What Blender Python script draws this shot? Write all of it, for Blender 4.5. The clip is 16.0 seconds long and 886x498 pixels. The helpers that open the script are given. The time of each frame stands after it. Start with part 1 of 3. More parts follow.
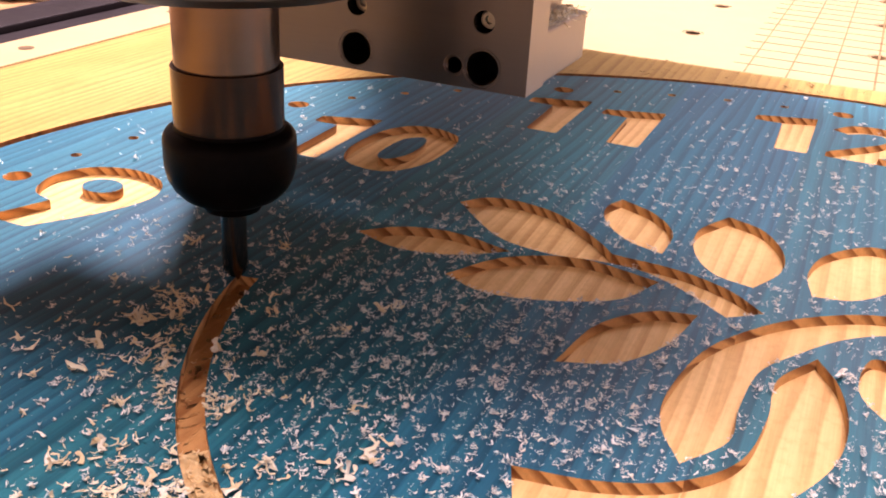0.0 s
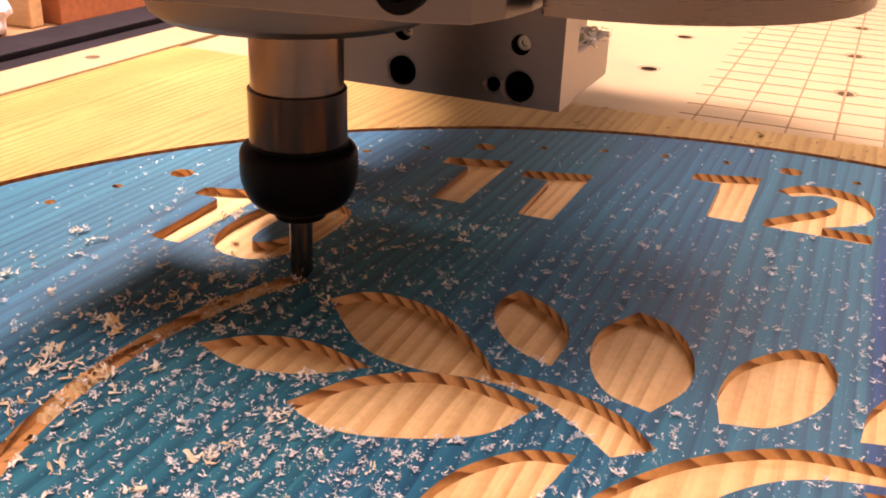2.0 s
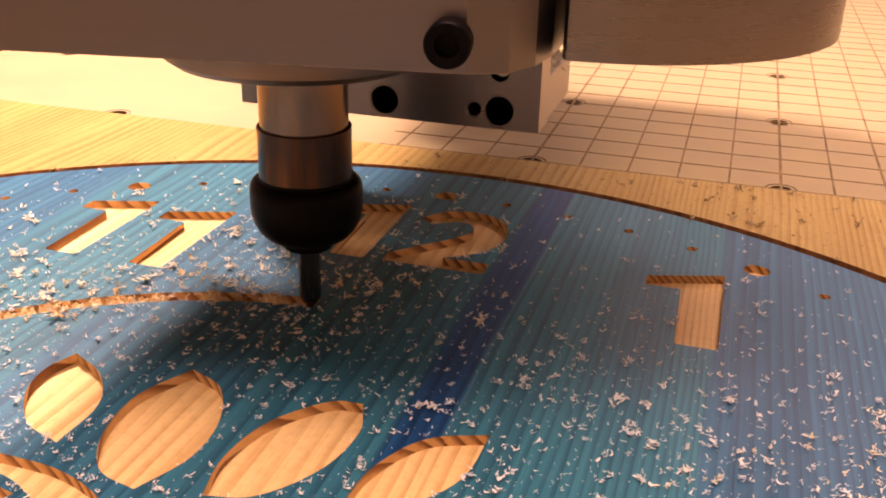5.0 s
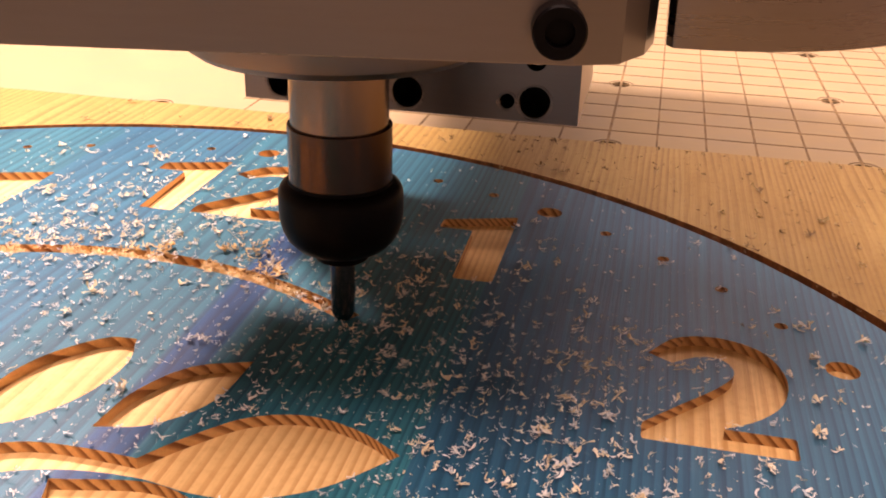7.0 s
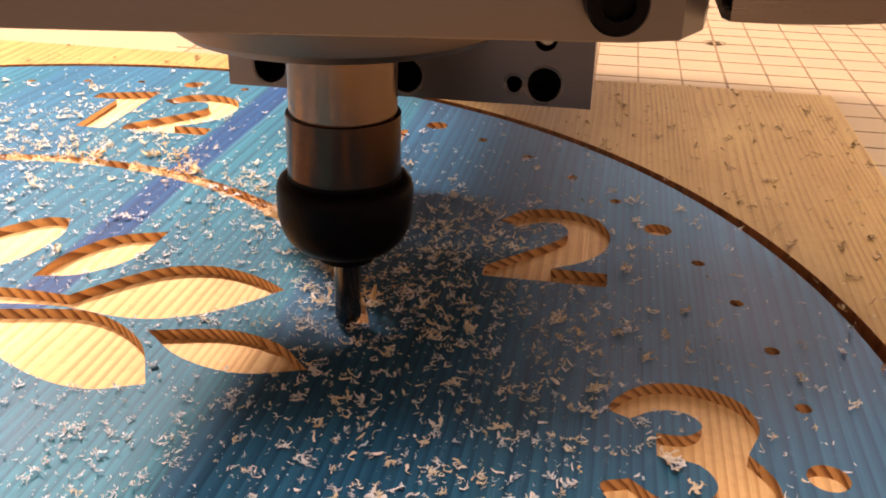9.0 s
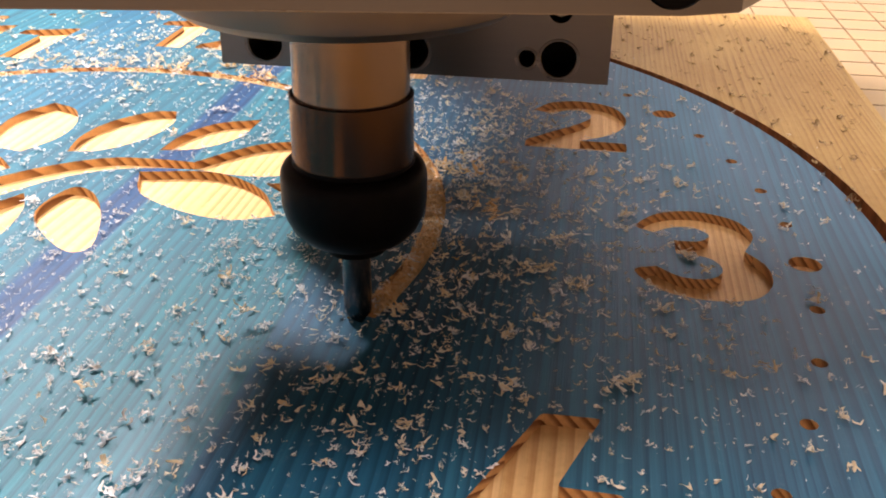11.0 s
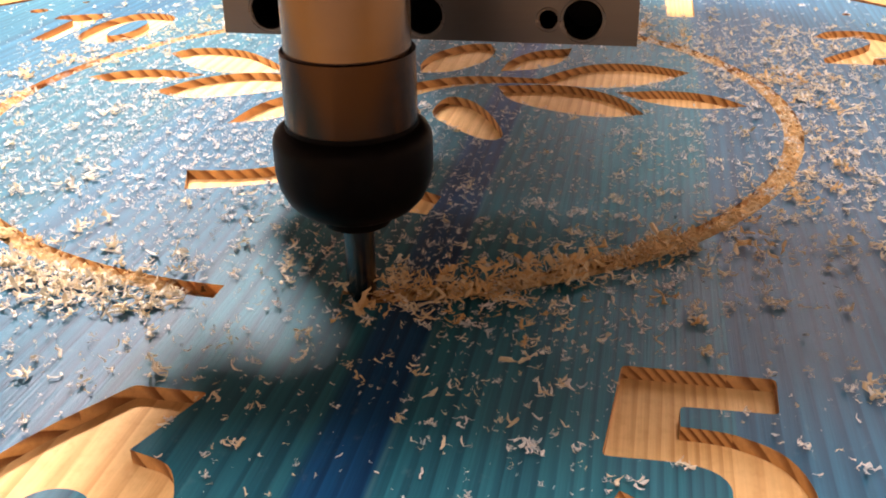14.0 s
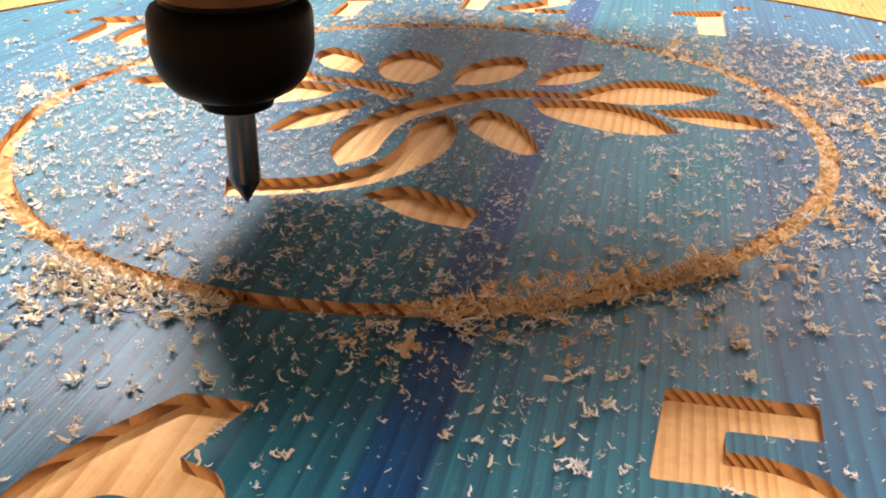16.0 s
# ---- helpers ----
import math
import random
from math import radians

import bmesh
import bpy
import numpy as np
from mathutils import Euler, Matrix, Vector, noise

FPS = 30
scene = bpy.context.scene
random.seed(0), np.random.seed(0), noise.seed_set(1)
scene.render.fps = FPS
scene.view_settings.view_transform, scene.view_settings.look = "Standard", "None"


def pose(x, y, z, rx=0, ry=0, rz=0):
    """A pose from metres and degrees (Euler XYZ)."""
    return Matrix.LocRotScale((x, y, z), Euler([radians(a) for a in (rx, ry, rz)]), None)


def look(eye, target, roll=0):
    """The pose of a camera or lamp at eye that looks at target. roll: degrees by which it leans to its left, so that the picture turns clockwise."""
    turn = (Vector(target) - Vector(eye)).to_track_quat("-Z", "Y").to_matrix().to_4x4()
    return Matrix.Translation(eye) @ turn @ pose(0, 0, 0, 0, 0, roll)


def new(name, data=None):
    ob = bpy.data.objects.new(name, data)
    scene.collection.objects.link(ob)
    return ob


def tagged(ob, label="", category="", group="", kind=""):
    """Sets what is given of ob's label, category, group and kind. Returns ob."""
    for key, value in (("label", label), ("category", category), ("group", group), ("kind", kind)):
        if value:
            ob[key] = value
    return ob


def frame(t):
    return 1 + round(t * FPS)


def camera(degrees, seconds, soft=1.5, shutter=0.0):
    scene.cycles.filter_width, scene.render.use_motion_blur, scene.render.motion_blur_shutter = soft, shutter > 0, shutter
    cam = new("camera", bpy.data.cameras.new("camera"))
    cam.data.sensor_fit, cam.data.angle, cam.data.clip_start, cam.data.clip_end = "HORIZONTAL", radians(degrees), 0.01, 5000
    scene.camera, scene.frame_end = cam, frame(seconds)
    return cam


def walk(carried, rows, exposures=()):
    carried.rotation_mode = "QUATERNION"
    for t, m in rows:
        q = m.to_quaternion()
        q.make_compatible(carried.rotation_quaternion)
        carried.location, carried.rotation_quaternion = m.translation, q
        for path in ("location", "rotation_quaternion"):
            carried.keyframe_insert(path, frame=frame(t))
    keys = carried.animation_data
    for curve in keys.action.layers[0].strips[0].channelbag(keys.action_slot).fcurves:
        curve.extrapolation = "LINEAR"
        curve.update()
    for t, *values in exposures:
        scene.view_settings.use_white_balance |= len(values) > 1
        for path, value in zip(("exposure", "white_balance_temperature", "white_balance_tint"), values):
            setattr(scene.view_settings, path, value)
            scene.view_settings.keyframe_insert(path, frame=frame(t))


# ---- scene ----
cam = camera(48.9, 16.0, soft=1.9)

PATH = [
    (0, (0.003, -0.227, 0.122), (-0.701, 1.45, -0.709), 3.2),
    (0.5, (0.004, -0.21, 0.123), (-0.724, 1.46, -0.704), 2.7),
    (1, (0.005, -0.201, 0.121), (-0.741, 1.462, -0.702), 2.4),
    (1.5, (0.009, -0.186, 0.122), (-0.743, 1.48, -0.689), 2.3),
    (2, (0.019, -0.166, 0.13), (-0.696, 1.52, -0.675), 2.2),
    (2.5, (0.022, -0.15, 0.133), (-0.668, 1.553, -0.657), 2.2),
    (3, (0.032, -0.134, 0.13), (-0.616, 1.583, -0.667), 2.3),
    (3.5, (0.044, -0.12, 0.131), (-0.571, 1.605, -0.674), 2.3),
    (4, (0.064, -0.117, 0.138), (-0.526, 1.614, -0.672), 1.7),
    (4.5, (0.087, -0.116, 0.141), (-0.474, 1.628, -0.661), 1.2),
    (5, (0.108, -0.116, 0.143), (-0.415, 1.639, -0.659), 1.3),
    (5.2, (0.115, -0.114, 0.142), (-0.4, 1.643, -0.661), 1.2),
    (7.3, (0.166, -0.127, 0.137), (-0.199, 1.657, -0.69), 1.7),
    (7.5, (0.172, -0.132, 0.137), (-0.183, 1.654, -0.69), 1.8),
    (8, (0.18, -0.142, 0.135), (-0.15, 1.646, -0.698), 1.8),
    (8.5, (0.189, -0.16, 0.132), (-0.125, 1.626, -0.712), 1.6),
    (9, (0.196, -0.179, 0.131), (-0.107, 1.604, -0.723), 1.3),
    (9.2, (0.195, -0.186, 0.13), (-0.099, 1.597, -0.726), 1.3),
    (11.3, (0.178, -0.27, 0.127), (-0.074, 1.491, -0.787), 0.9),
    (11.5, (0.171, -0.278, 0.126), (-0.074, 1.482, -0.792), 1.0),
    (12, (0.158, -0.295, 0.122), (-0.088, 1.46, -0.805), 0.9),
    (12.5, (0.147, -0.305, 0.118), (-0.128, 1.452, -0.796), 0.1),
    (13, (0.129, -0.314, 0.12), (-0.163, 1.439, -0.796), 0.4),
    (13.5, (0.113, -0.323, 0.115), (-0.227, 1.434, -0.778), -1.1),
    (14, (0.09, -0.33, 0.112), (-0.277, 1.42, -0.783), -1.1),
    (14.5, (0.077, -0.33, 0.111), (-0.305, 1.414, -0.79), -0.7),
    (15, (0.079, -0.328, 0.114), (-0.304, 1.416, -0.787), -0.2),
    (15.5, (0.079, -0.329, 0.114), (-0.307, 1.415, -0.786), -0.0),
    (16, (0.082, -0.332, 0.115), (-0.303, 1.42, -0.771), 0.3),
]
EXPOSURE = [(0, 0.06, 6600, 43), (3, -0.28, 7700, 51), (5, -0.3, 8200, 52), (7.5, -0.3, 7400, 44), (9, -0.24, 7000, 37), (11.5, -0.14, 6400, 27), (13.5, 0.06, 6700, 31), (14.5, 0.18, 6900, 32), (16, 0.1, 6900, 31)]
walk(cam, [(t, look(eye, aim, roll)) for t, eye, aim, roll in PATH], EXPOSURE)

from mathutils import geometry

# ---- numbers of the job ----
GROOVE_R, GROOVE_W = 0.142, 0.0062      # ring that the cutter follows
DEPTH = 0.0031                          # depth of the carving
FACE_R, KERF_R = 0.2770, 0.2815         # clock face and the blank round it
SHEET = 0.018                           # thickness of the pine blank
START, STOP, RATE = -100.3, 180.4, 19.17             # cutter's angle at the beginning, and where the ring closes
LIFT_T = 14.45 + (STOP - START - RATE * 14.45) / 12.0


def feed(t):
    """Angle of the cutter, degrees clockwise from twelve o'clock."""
    slow = 14.45                        # the feed slows down before the ring closes
    return START + RATE * t if t < slow else min(START + RATE * slow + 12.0 * (t - slow), STOP)


def on_ring(deg, r=GROOVE_R):
    a = radians(deg)
    return r * math.sin(a), r * math.cos(a)


# ---- light ----
world = bpy.data.worlds.new("workshop_air")
scene.world = world
world.use_nodes = True
world.node_tree.nodes["Background"].inputs[0].default_value = (0.80, 0.86, 1.0, 1)
world.node_tree.nodes["Background"].inputs[1].default_value = 0.25


def area_lamp(name, eye, target, size, size_y, watts, colour):
    data = bpy.data.lights.new(name, "AREA")
    data.shape, data.size, data.size_y = "RECTANGLE", size, size_y
    data.energy, data.color = watts, colour
    ob = new(name, data)
    ob.matrix_world = look(eye, target)
    return ob


area_lamp("work_lamp", (-0.48, 0.70, 1.0), (-0.08, 0.0, 0.0), 0.17, 0.17, 49.0, (1.0, 0.93, 0.83))
area_lamp("ceiling_light", (0.0, -0.08, 2.42), (0.0, 0.0, 0.0), 1.7, 1.4, 126.0, (1.0, 0.90, 0.78))
area_lamp("window_light", (0.45, 2.65, 1.75), (0.1, 0.0, 0.0), 1.8, 1.2, 66.0, (1.0, 0.97, 0.95))


# ---- materials ----
def material(name, rough=0.5, metal=0.0, spec=0.5):
    m = bpy.data.materials.new(name)
    m.use_nodes = True
    b = m.node_tree.nodes["Principled BSDF"]
    b.inputs["Roughness"].default_value = rough
    b.inputs["Metallic"].default_value = metal
    b.inputs["Specular IOR Level"].default_value = spec
    return m, m.node_tree, b


def node(tree, kind, **inputs):
    n = tree.nodes.new(kind)
    for key, value in inputs.items():
        n.inputs[key.replace("_", " ")].default_value = value
    return n


def link(tree, a, b):
    tree.links.new(a, b)


def scaled(tree, scale):
    """World position, stretched, as a texture's space."""
    geo = tree.nodes.new("ShaderNodeNewGeometry")
    mp = tree.nodes.new("ShaderNodeMapping")
    mp.inputs["Scale"].default_value = scale
    link(tree, geo.outputs["Position"], mp.inputs["Vector"])
    return mp.outputs["Vector"]


def ramp(tree, source, *stops, mode="LINEAR"):
    r = tree.nodes.new("ShaderNodeValToRGB")
    r.color_ramp.interpolation = mode
    el = r.color_ramp.elements
    while len(el) < len(stops):
        el.new(0.5)
    for e, (pos, col) in zip(el, stops):
        e.position, e.color = pos, (*col, 1) if len(col) == 3 else col
    link(tree, source, r.inputs["Fac"])
    return r.outputs["Color"]


def mix(tree, fac, a, b, kind="MIX"):
    n = tree.nodes.new("ShaderNodeMix")
    n.data_type, n.blend_type = "RGBA", kind
    for socket, value in ((n.inputs[0], fac), (n.inputs[6], a), (n.inputs[7], b)):
        if isinstance(value, (int, float, tuple)):
            socket.default_value = value if not isinstance(value, tuple) else (*value[:3], 1)
        else:
            link(tree, value, socket)
    return n.outputs[2]


def noise_at(tree, scale_vec, scale=1.0, detail=4.0, rough=0.55, distort=0.0):
    n = node(tree, "ShaderNodeTexNoise", Scale=scale, Detail=detail, Roughness=rough, Distortion=distort)
    link(tree, scaled(tree, scale_vec), n.inputs["Vector"])
    return n.outputs["Fac"]


def bump(tree, bsdf, height, strength, distance):
    n = node(tree, "ShaderNodeBump", Strength=strength, Distance=distance)
    link(tree, height, n.inputs["Height"])
    link(tree, n.outputs["Normal"], bsdf.inputs["Normal"])


STAVE, JOINT = 0.062, 0.050             # width of the glued staves, and one of their joints


def sums(tree, operation, a, b=None, c=None):
    """One step of arithmetic on sockets or numbers."""
    n = tree.nodes.new("ShaderNodeMath")
    n.operation = operation
    for socket, value in zip(n.inputs, (a, b, c)):
        if isinstance(value, (int, float)):
            socket.default_value = value
        elif value is not None:
            link(tree, value, socket)
    return n.outputs[0]


def staves(tree):
    """Number and random grey of the glued stave, and x."""
    geo = tree.nodes.new("ShaderNodeNewGeometry")
    sep = tree.nodes.new("ShaderNodeSeparateXYZ")
    link(tree, geo.outputs["Position"], sep.inputs[0])
    x, z = sep.outputs["X"], sep.outputs["Z"]
    number = sums(tree, "FLOOR", sums(tree, "DIVIDE", sums(tree, "SUBTRACT", x, JOINT), STAVE))
    w = tree.nodes.new("ShaderNodeTexWhiteNoise")
    w.noise_dimensions = "1D"
    link(tree, number, w.inputs["W"])
    return number, w.outputs["Value"], x, z


def rings(tree, lean=0.9, shift=0.0):
    """Growth rings of the staves, 0 to 1 from early to late wood: broad at one edge of a stave, fine at the other, leaning with depth."""
    number, grey, x, z = staves(tree)
    across = sums(tree, "MULTIPLY_ADD", z, lean, x)
    f = sums(tree, "SUBTRACT", sums(tree, "DIVIDE", sums(tree, "SUBTRACT", across, JOINT), STAVE), number)
    count = sums(tree, "MULTIPLY_ADD", sums(tree, "GREATER_THAN", number, -0.5), 8.0, sums(tree, "MULTIPLY_ADD", grey, 4.0, 11.0))
    bent = sums(tree, "MULTIPLY", f, sums(tree, "MULTIPLY_ADD", f, 0.42, 0.58))
    phase = sums(tree, "MULTIPLY_ADD", bent, count, sums(tree, "MULTIPLY_ADD", number, 3.7, shift))
    phase = sums(tree, "MULTIPLY_ADD", noise_at(tree, (22, 5, 0.1), 1.0, 2), 2.4, phase)
    phase = sums(tree, "MULTIPLY_ADD", noise_at(tree, (150, 9, 1), 1.0, 2), 0.30, phase)
    return sums(tree, "FRACT", phase)


def blue_stain():
    m, t, b = material("blue_stained_pine", 0.5, 0, 0.17)
    number, grey, x, z = staves(t)
    place = node(t, "ShaderNodeMapRange")
    place.inputs["From Min"].default_value, place.inputs["From Max"].default_value = JOINT - 5 * STAVE, JOINT + 4 * STAVE
    link(t, x, place.inputs["Value"])
    tone = ramp(t, place.outputs["Result"], *[(k / 9, c) for k, c in enumerate((
        (0.014, 0.126, 0.192), (0.012, 0.118, 0.198), (0.010, 0.132, 0.192), (0.010, 0.116, 0.196), (0.010, 0.126, 0.188),
        (0.011, 0.138, 0.198), (0.012, 0.098, 0.178), (0.017, 0.108, 0.182), (0.021, 0.110, 0.180)))], mode="CONSTANT")
    # heartwood band that took the stain as deep blue, and the pale glue line beside it
    sh = t.nodes.new("ShaderNodeMapRange")
    sh.inputs["From Min"].default_value, sh.inputs["From Max"].default_value = -0.05, 0.15
    link(t, sums(t, "MULTIPLY_ADD", noise_at(t, (20, 6, 1), 1.0, 3), 0.006, x), sh.inputs["Value"])
    band = ramp(t, sh.outputs["Result"], (0.0, (0, 0, 0)), (0.440, (0, 0, 0)), (0.452, (0.95, 0.95, 0.95)), (0.510, (0.95, 0.95, 0.95)), (0.515, (0, 0, 0)))
    tone = mix(t, band, tone, (0.0001, 0.052, 0.158))
    glue = ramp(t, sh.outputs["Result"], (0.0, (0, 0, 0)), (0.513, (0, 0, 0)), (0.516, (0.30, 0.30, 0.30)), (0.519, (0, 0, 0)))
    tone = mix(t, glue, tone, (0.13, 0.26, 0.34))
    grain = rings(t)
    dark = ramp(t, grain, (0.0, (1.14, 1.12, 1.10)), (0.45, (0.98, 0.98, 0.98)), (0.80, (0.50, 0.54, 0.60)), (0.93, (0.46, 0.50, 0.56)), (1.0, (1.05, 1.05, 1.05)))
    tone = mix(t, 0.74, tone, dark, "MULTIPLY")
    streak = noise_at(t, (160, 2.6, 40), 1.0, 3, 0.6)
    tone = mix(t, 0.6, tone, ramp(t, streak, (0.32, (0.50, 0.56, 0.62)), (0.5, (0.95, 0.95, 0.95)), (0.72, (1.35, 1.3, 1.22))), "MULTIPLY")
    fibre = noise_at(t, (1400, 18, 300), 1.0, 4, 0.6)
    tone = mix(t, 0.5, tone, ramp(t, fibre, (0.3, (0.55, 0.58, 0.6)), (0.7, (1.3, 1.27, 1.22))), "MULTIPLY")
    patch = noise_at(t, (16, 5, 10), 1.0, 3)
    tone = mix(t, 0.6, tone, ramp(t, patch, (0.3, (0.72, 0.78, 0.86)), (0.7, (1.25, 1.2, 1.05))), "MULTIPLY")
    # fine pale sawdust worked into the pores
    dust = noise_at(t, (260, 190, 200), 1.0, 5, 0.7)
    tone = mix(t, ramp(t, dust, (0.60, (0, 0, 0)), (0.76, (0.13, 0.13, 0.13))), tone, (0.34, 0.45, 0.46))
    link(t, tone, b.inputs["Base Color"])
    link(t, ramp(t, patch, (0.3, (0.40, 0.40, 0.40)), (0.7, (0.54, 0.54, 0.54))), b.inputs["Roughness"])
    bump(t, b, fibre, 0.25, 0.0006)
    return m


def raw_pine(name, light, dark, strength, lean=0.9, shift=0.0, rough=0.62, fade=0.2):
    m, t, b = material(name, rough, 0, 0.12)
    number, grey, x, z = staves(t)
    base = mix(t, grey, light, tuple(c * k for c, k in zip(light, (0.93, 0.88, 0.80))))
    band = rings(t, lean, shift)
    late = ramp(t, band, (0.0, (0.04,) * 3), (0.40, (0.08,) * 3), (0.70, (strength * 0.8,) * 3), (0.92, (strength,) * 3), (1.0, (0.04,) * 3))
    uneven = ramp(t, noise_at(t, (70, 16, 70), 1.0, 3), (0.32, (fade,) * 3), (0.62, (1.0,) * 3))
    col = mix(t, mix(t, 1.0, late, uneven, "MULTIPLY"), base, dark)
    fibre = noise_at(t, (1100, 22, 700), 1.0, 4, 0.6)
    col = mix(t, 0.35, col, ramp(t, fibre, (0.3, (0.74, 0.70, 0.64)), (0.7, (1.12, 1.12, 1.12))), "MULTIPLY")
    patch = noise_at(t, (34, 14, 30), 1.0, 4)
    col = mix(t, 0.7, col, ramp(t, patch, (0.3, (0.82, 0.74, 0.62)), (0.7, (1.08, 1.08, 1.08))), "MULTIPLY")
    crumb = noise_at(t, (420, 330, 300), 1.0, 3, 0.6)
    col = mix(t, 0.32, col, ramp(t, crumb, (0.34, (0.78, 0.70, 0.58)), (0.5, (1.0, 1.0, 1.0)), (0.68, (1.10, 1.10, 1.06))), "MULTIPLY")
    link(t, col, b.inputs["Base Color"])
    bump(t, b, fibre, 0.35, 0.0008)
    return m


def plain(name, colour, rough, metal=0.0, spec=0.5, vary=0.25, scale=60.0, stretch=(1, 1, 1), relief=0.0):
    m, t, b = material(name, rough, metal, spec)
    n = noise_at(t, tuple(scale * s for s in stretch), 1.0, 5, 0.6)
    lo, hi = tuple(c * (1 - vary) for c in colour), tuple(min(1, c * (1 + vary)) for c in colour)
    link(t, ramp(t, n, (0.3, lo), (0.7, hi)), b.inputs["Base Color"])
    r = ramp(t, n, (0.3, (rough * 0.85,) * 3), (0.7, (min(1, rough * 1.15),) * 3))
    link(t, r, b.inputs["Roughness"])
    if relief:
        bump(t, b, n, 0.4, relief)
    return m


def brushed(name, colour, rough, aniso_scale, relief=0.02):
    """Machined metal with fine turning marks."""
    m, t, b = material(name, rough, 1.0)
    co = t.nodes.new("ShaderNodeTexCoord")
    mp = t.nodes.new("ShaderNodeMapping")
    mp.inputs["Scale"].default_value = aniso_scale
    link(t, co.outputs["Object"], mp.inputs["Vector"])
    n = node(t, "ShaderNodeTexNoise", Scale=1.0, Detail=5.0, Roughness=0.65)
    link(t, mp.outputs["Vector"], n.inputs["Vector"])
    link(t, ramp(t, n.outputs["Fac"], (0.3, tuple(c * 0.94 for c in colour)), (0.7, colour)), b.inputs["Base Color"])
    link(t, ramp(t, n.outputs["Fac"], (0.3, (rough * 0.92,) * 3), (0.7, (rough * 1.08,) * 3)), b.inputs["Roughness"])
    if relief:
        bump(t, b, n.outputs["Fac"], relief, 0.0001)
    return m


def shaving_wood(name, *colours):
    m, t, b = material(name, 0.7, 0, 0.25)
    geo = t.nodes.new("ShaderNodeNewGeometry")
    col = ramp(t, geo.outputs["Random Per Island"], *[(k / (len(colours) - 1), c) for k, c in enumerate(colours)])
    link(t, col, b.inputs["Base Color"])
    thin = t.nodes.new("ShaderNodeBsdfTranslucent")
    link(t, col, thin.inputs["Color"])
    both = t.nodes.new("ShaderNodeMixShader")
    both.inputs[0].default_value = 0.22
    link(t, b.outputs[0], both.inputs[1])
    link(t, thin.outputs[0], both.inputs[2])
    link(t, both.outputs[0], t.nodes["Material Output"].inputs["Surface"])
    return m


BLUE = blue_stain()
FLOOR_CUT = raw_pine("fresh_cut_pine", (0.80, 0.575, 0.280), (0.48, 0.25, 0.085), 0.75, 0.9, 0.3, 0.62, 0.35)
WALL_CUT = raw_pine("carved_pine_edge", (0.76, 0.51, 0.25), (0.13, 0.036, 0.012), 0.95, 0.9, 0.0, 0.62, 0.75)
GROOVE_CUT = raw_pine("reddish_groove_pine", (0.56, 0.31, 0.125), (0.28, 0.105, 0.034), 0.80, 0.9, 0.5)
BLANK = raw_pine("planed_pine", (0.38, 0.262, 0.086), (0.23, 0.136, 0.038), 0.85, 0.4, 0.0, 0.55)
SCORCH = plain("scorched_pine_edge", (0.24, 0.11, 0.045), 0.8, 0, 0.2, 0.5, 300, (1, 1, 0.3), 0.0005)
SHAVING = shaving_wood("pine_shaving", (0.72, 0.60, 0.37), (0.83, 0.74, 0.53), (0.87, 0.82, 0.66), (0.87, 0.86, 0.79))
FRESH = shaving_wood("fresh_pine_crumb", (0.66, 0.40, 0.15), (0.78, 0.54, 0.25), (0.82, 0.64, 0.36), (0.84, 0.74, 0.52))
FINE = shaving_wood("stained_fine_shaving", (0.46, 0.58, 0.64), (0.78, 0.80, 0.78), (0.88, 0.88, 0.86), (0.88, 0.84, 0.73))
# shavings as they look in shade, the darkening put into the colour
SHADED_DUST = shaving_wood("shaded_brown_dust", (0.16, 0.10, 0.05), (0.26, 0.17, 0.08), (0.36, 0.26, 0.12), (0.50, 0.40, 0.20))
MDF = plain("mdf_board", (0.30, 0.220, 0.112), 0.72, 0, 0.3, 0.10, 40, (1, 1, 1), 0.0002)
PENCIL = plain("scored_line", (0.17, 0.11, 0.05), 0.9, 0, 0.2, 0.5, 90)
PIT = plain("dark_hole", (0.10, 0.065, 0.035), 0.9, 0, 0.2, 0.4, 200)
ALU = brushed("milled_aluminium", (0.22, 0.186, 0.167), 0.28, (40, 40, 900))
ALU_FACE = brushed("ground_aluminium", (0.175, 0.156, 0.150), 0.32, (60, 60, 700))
# paler aluminium: the bed's bright reflection on the block's sides, put into the colour
ALU_SIDE_LIT = brushed("side_lit_aluminium", (0.52, 0.47, 0.42), 0.45, (200, 200, 60))
ALU_TURNED = brushed("turned_aluminium", (0.22, 0.172, 0.140), 0.46, (40, 40, 600), 0.0)
STEEL = brushed("ground_steel", (0.21, 0.146, 0.110), 0.24, (40, 40, 500), 0.0)
STEEL_DARK = brushed("oiled_steel", (0.066, 0.039, 0.028), 0.22, (40, 40, 500), 0.0)
BLACK_STEEL = plain("black_oxide_steel", (0.004, 0.003, 0.003), 0.36, 0.0, 0.05, 0.3, 400)
CARBIDE = brushed("carbide", (0.16, 0.15, 0.15), 0.22, (60, 60, 300))
PLATED = brushed("plated_screw", (0.50, 0.46, 0.38), 0.35, (300, 300, 300))
RAIL_BLACK = plain("black_rail", (0.010, 0.007, 0.009), 0.65, 0, 0.15, 0.3, 30)
TABLE_WOOD = plain("bench_wood", (0.30, 0.17, 0.075), 0.6, 0, 0.4, 0.25, 20, (6, 1, 6), 0.0004)
CONCRETE = plain("concrete_floor", (0.20, 0.19, 0.18), 0.8, 0, 0.3, 0.25, 6, (1, 1, 1), 0.001)
PLASTER = plain("painted_wall", (0.47, 0.40, 0.34), 0.85, 0, 0.3, 0.06, 3, (1, 1, 1), 0.0006)


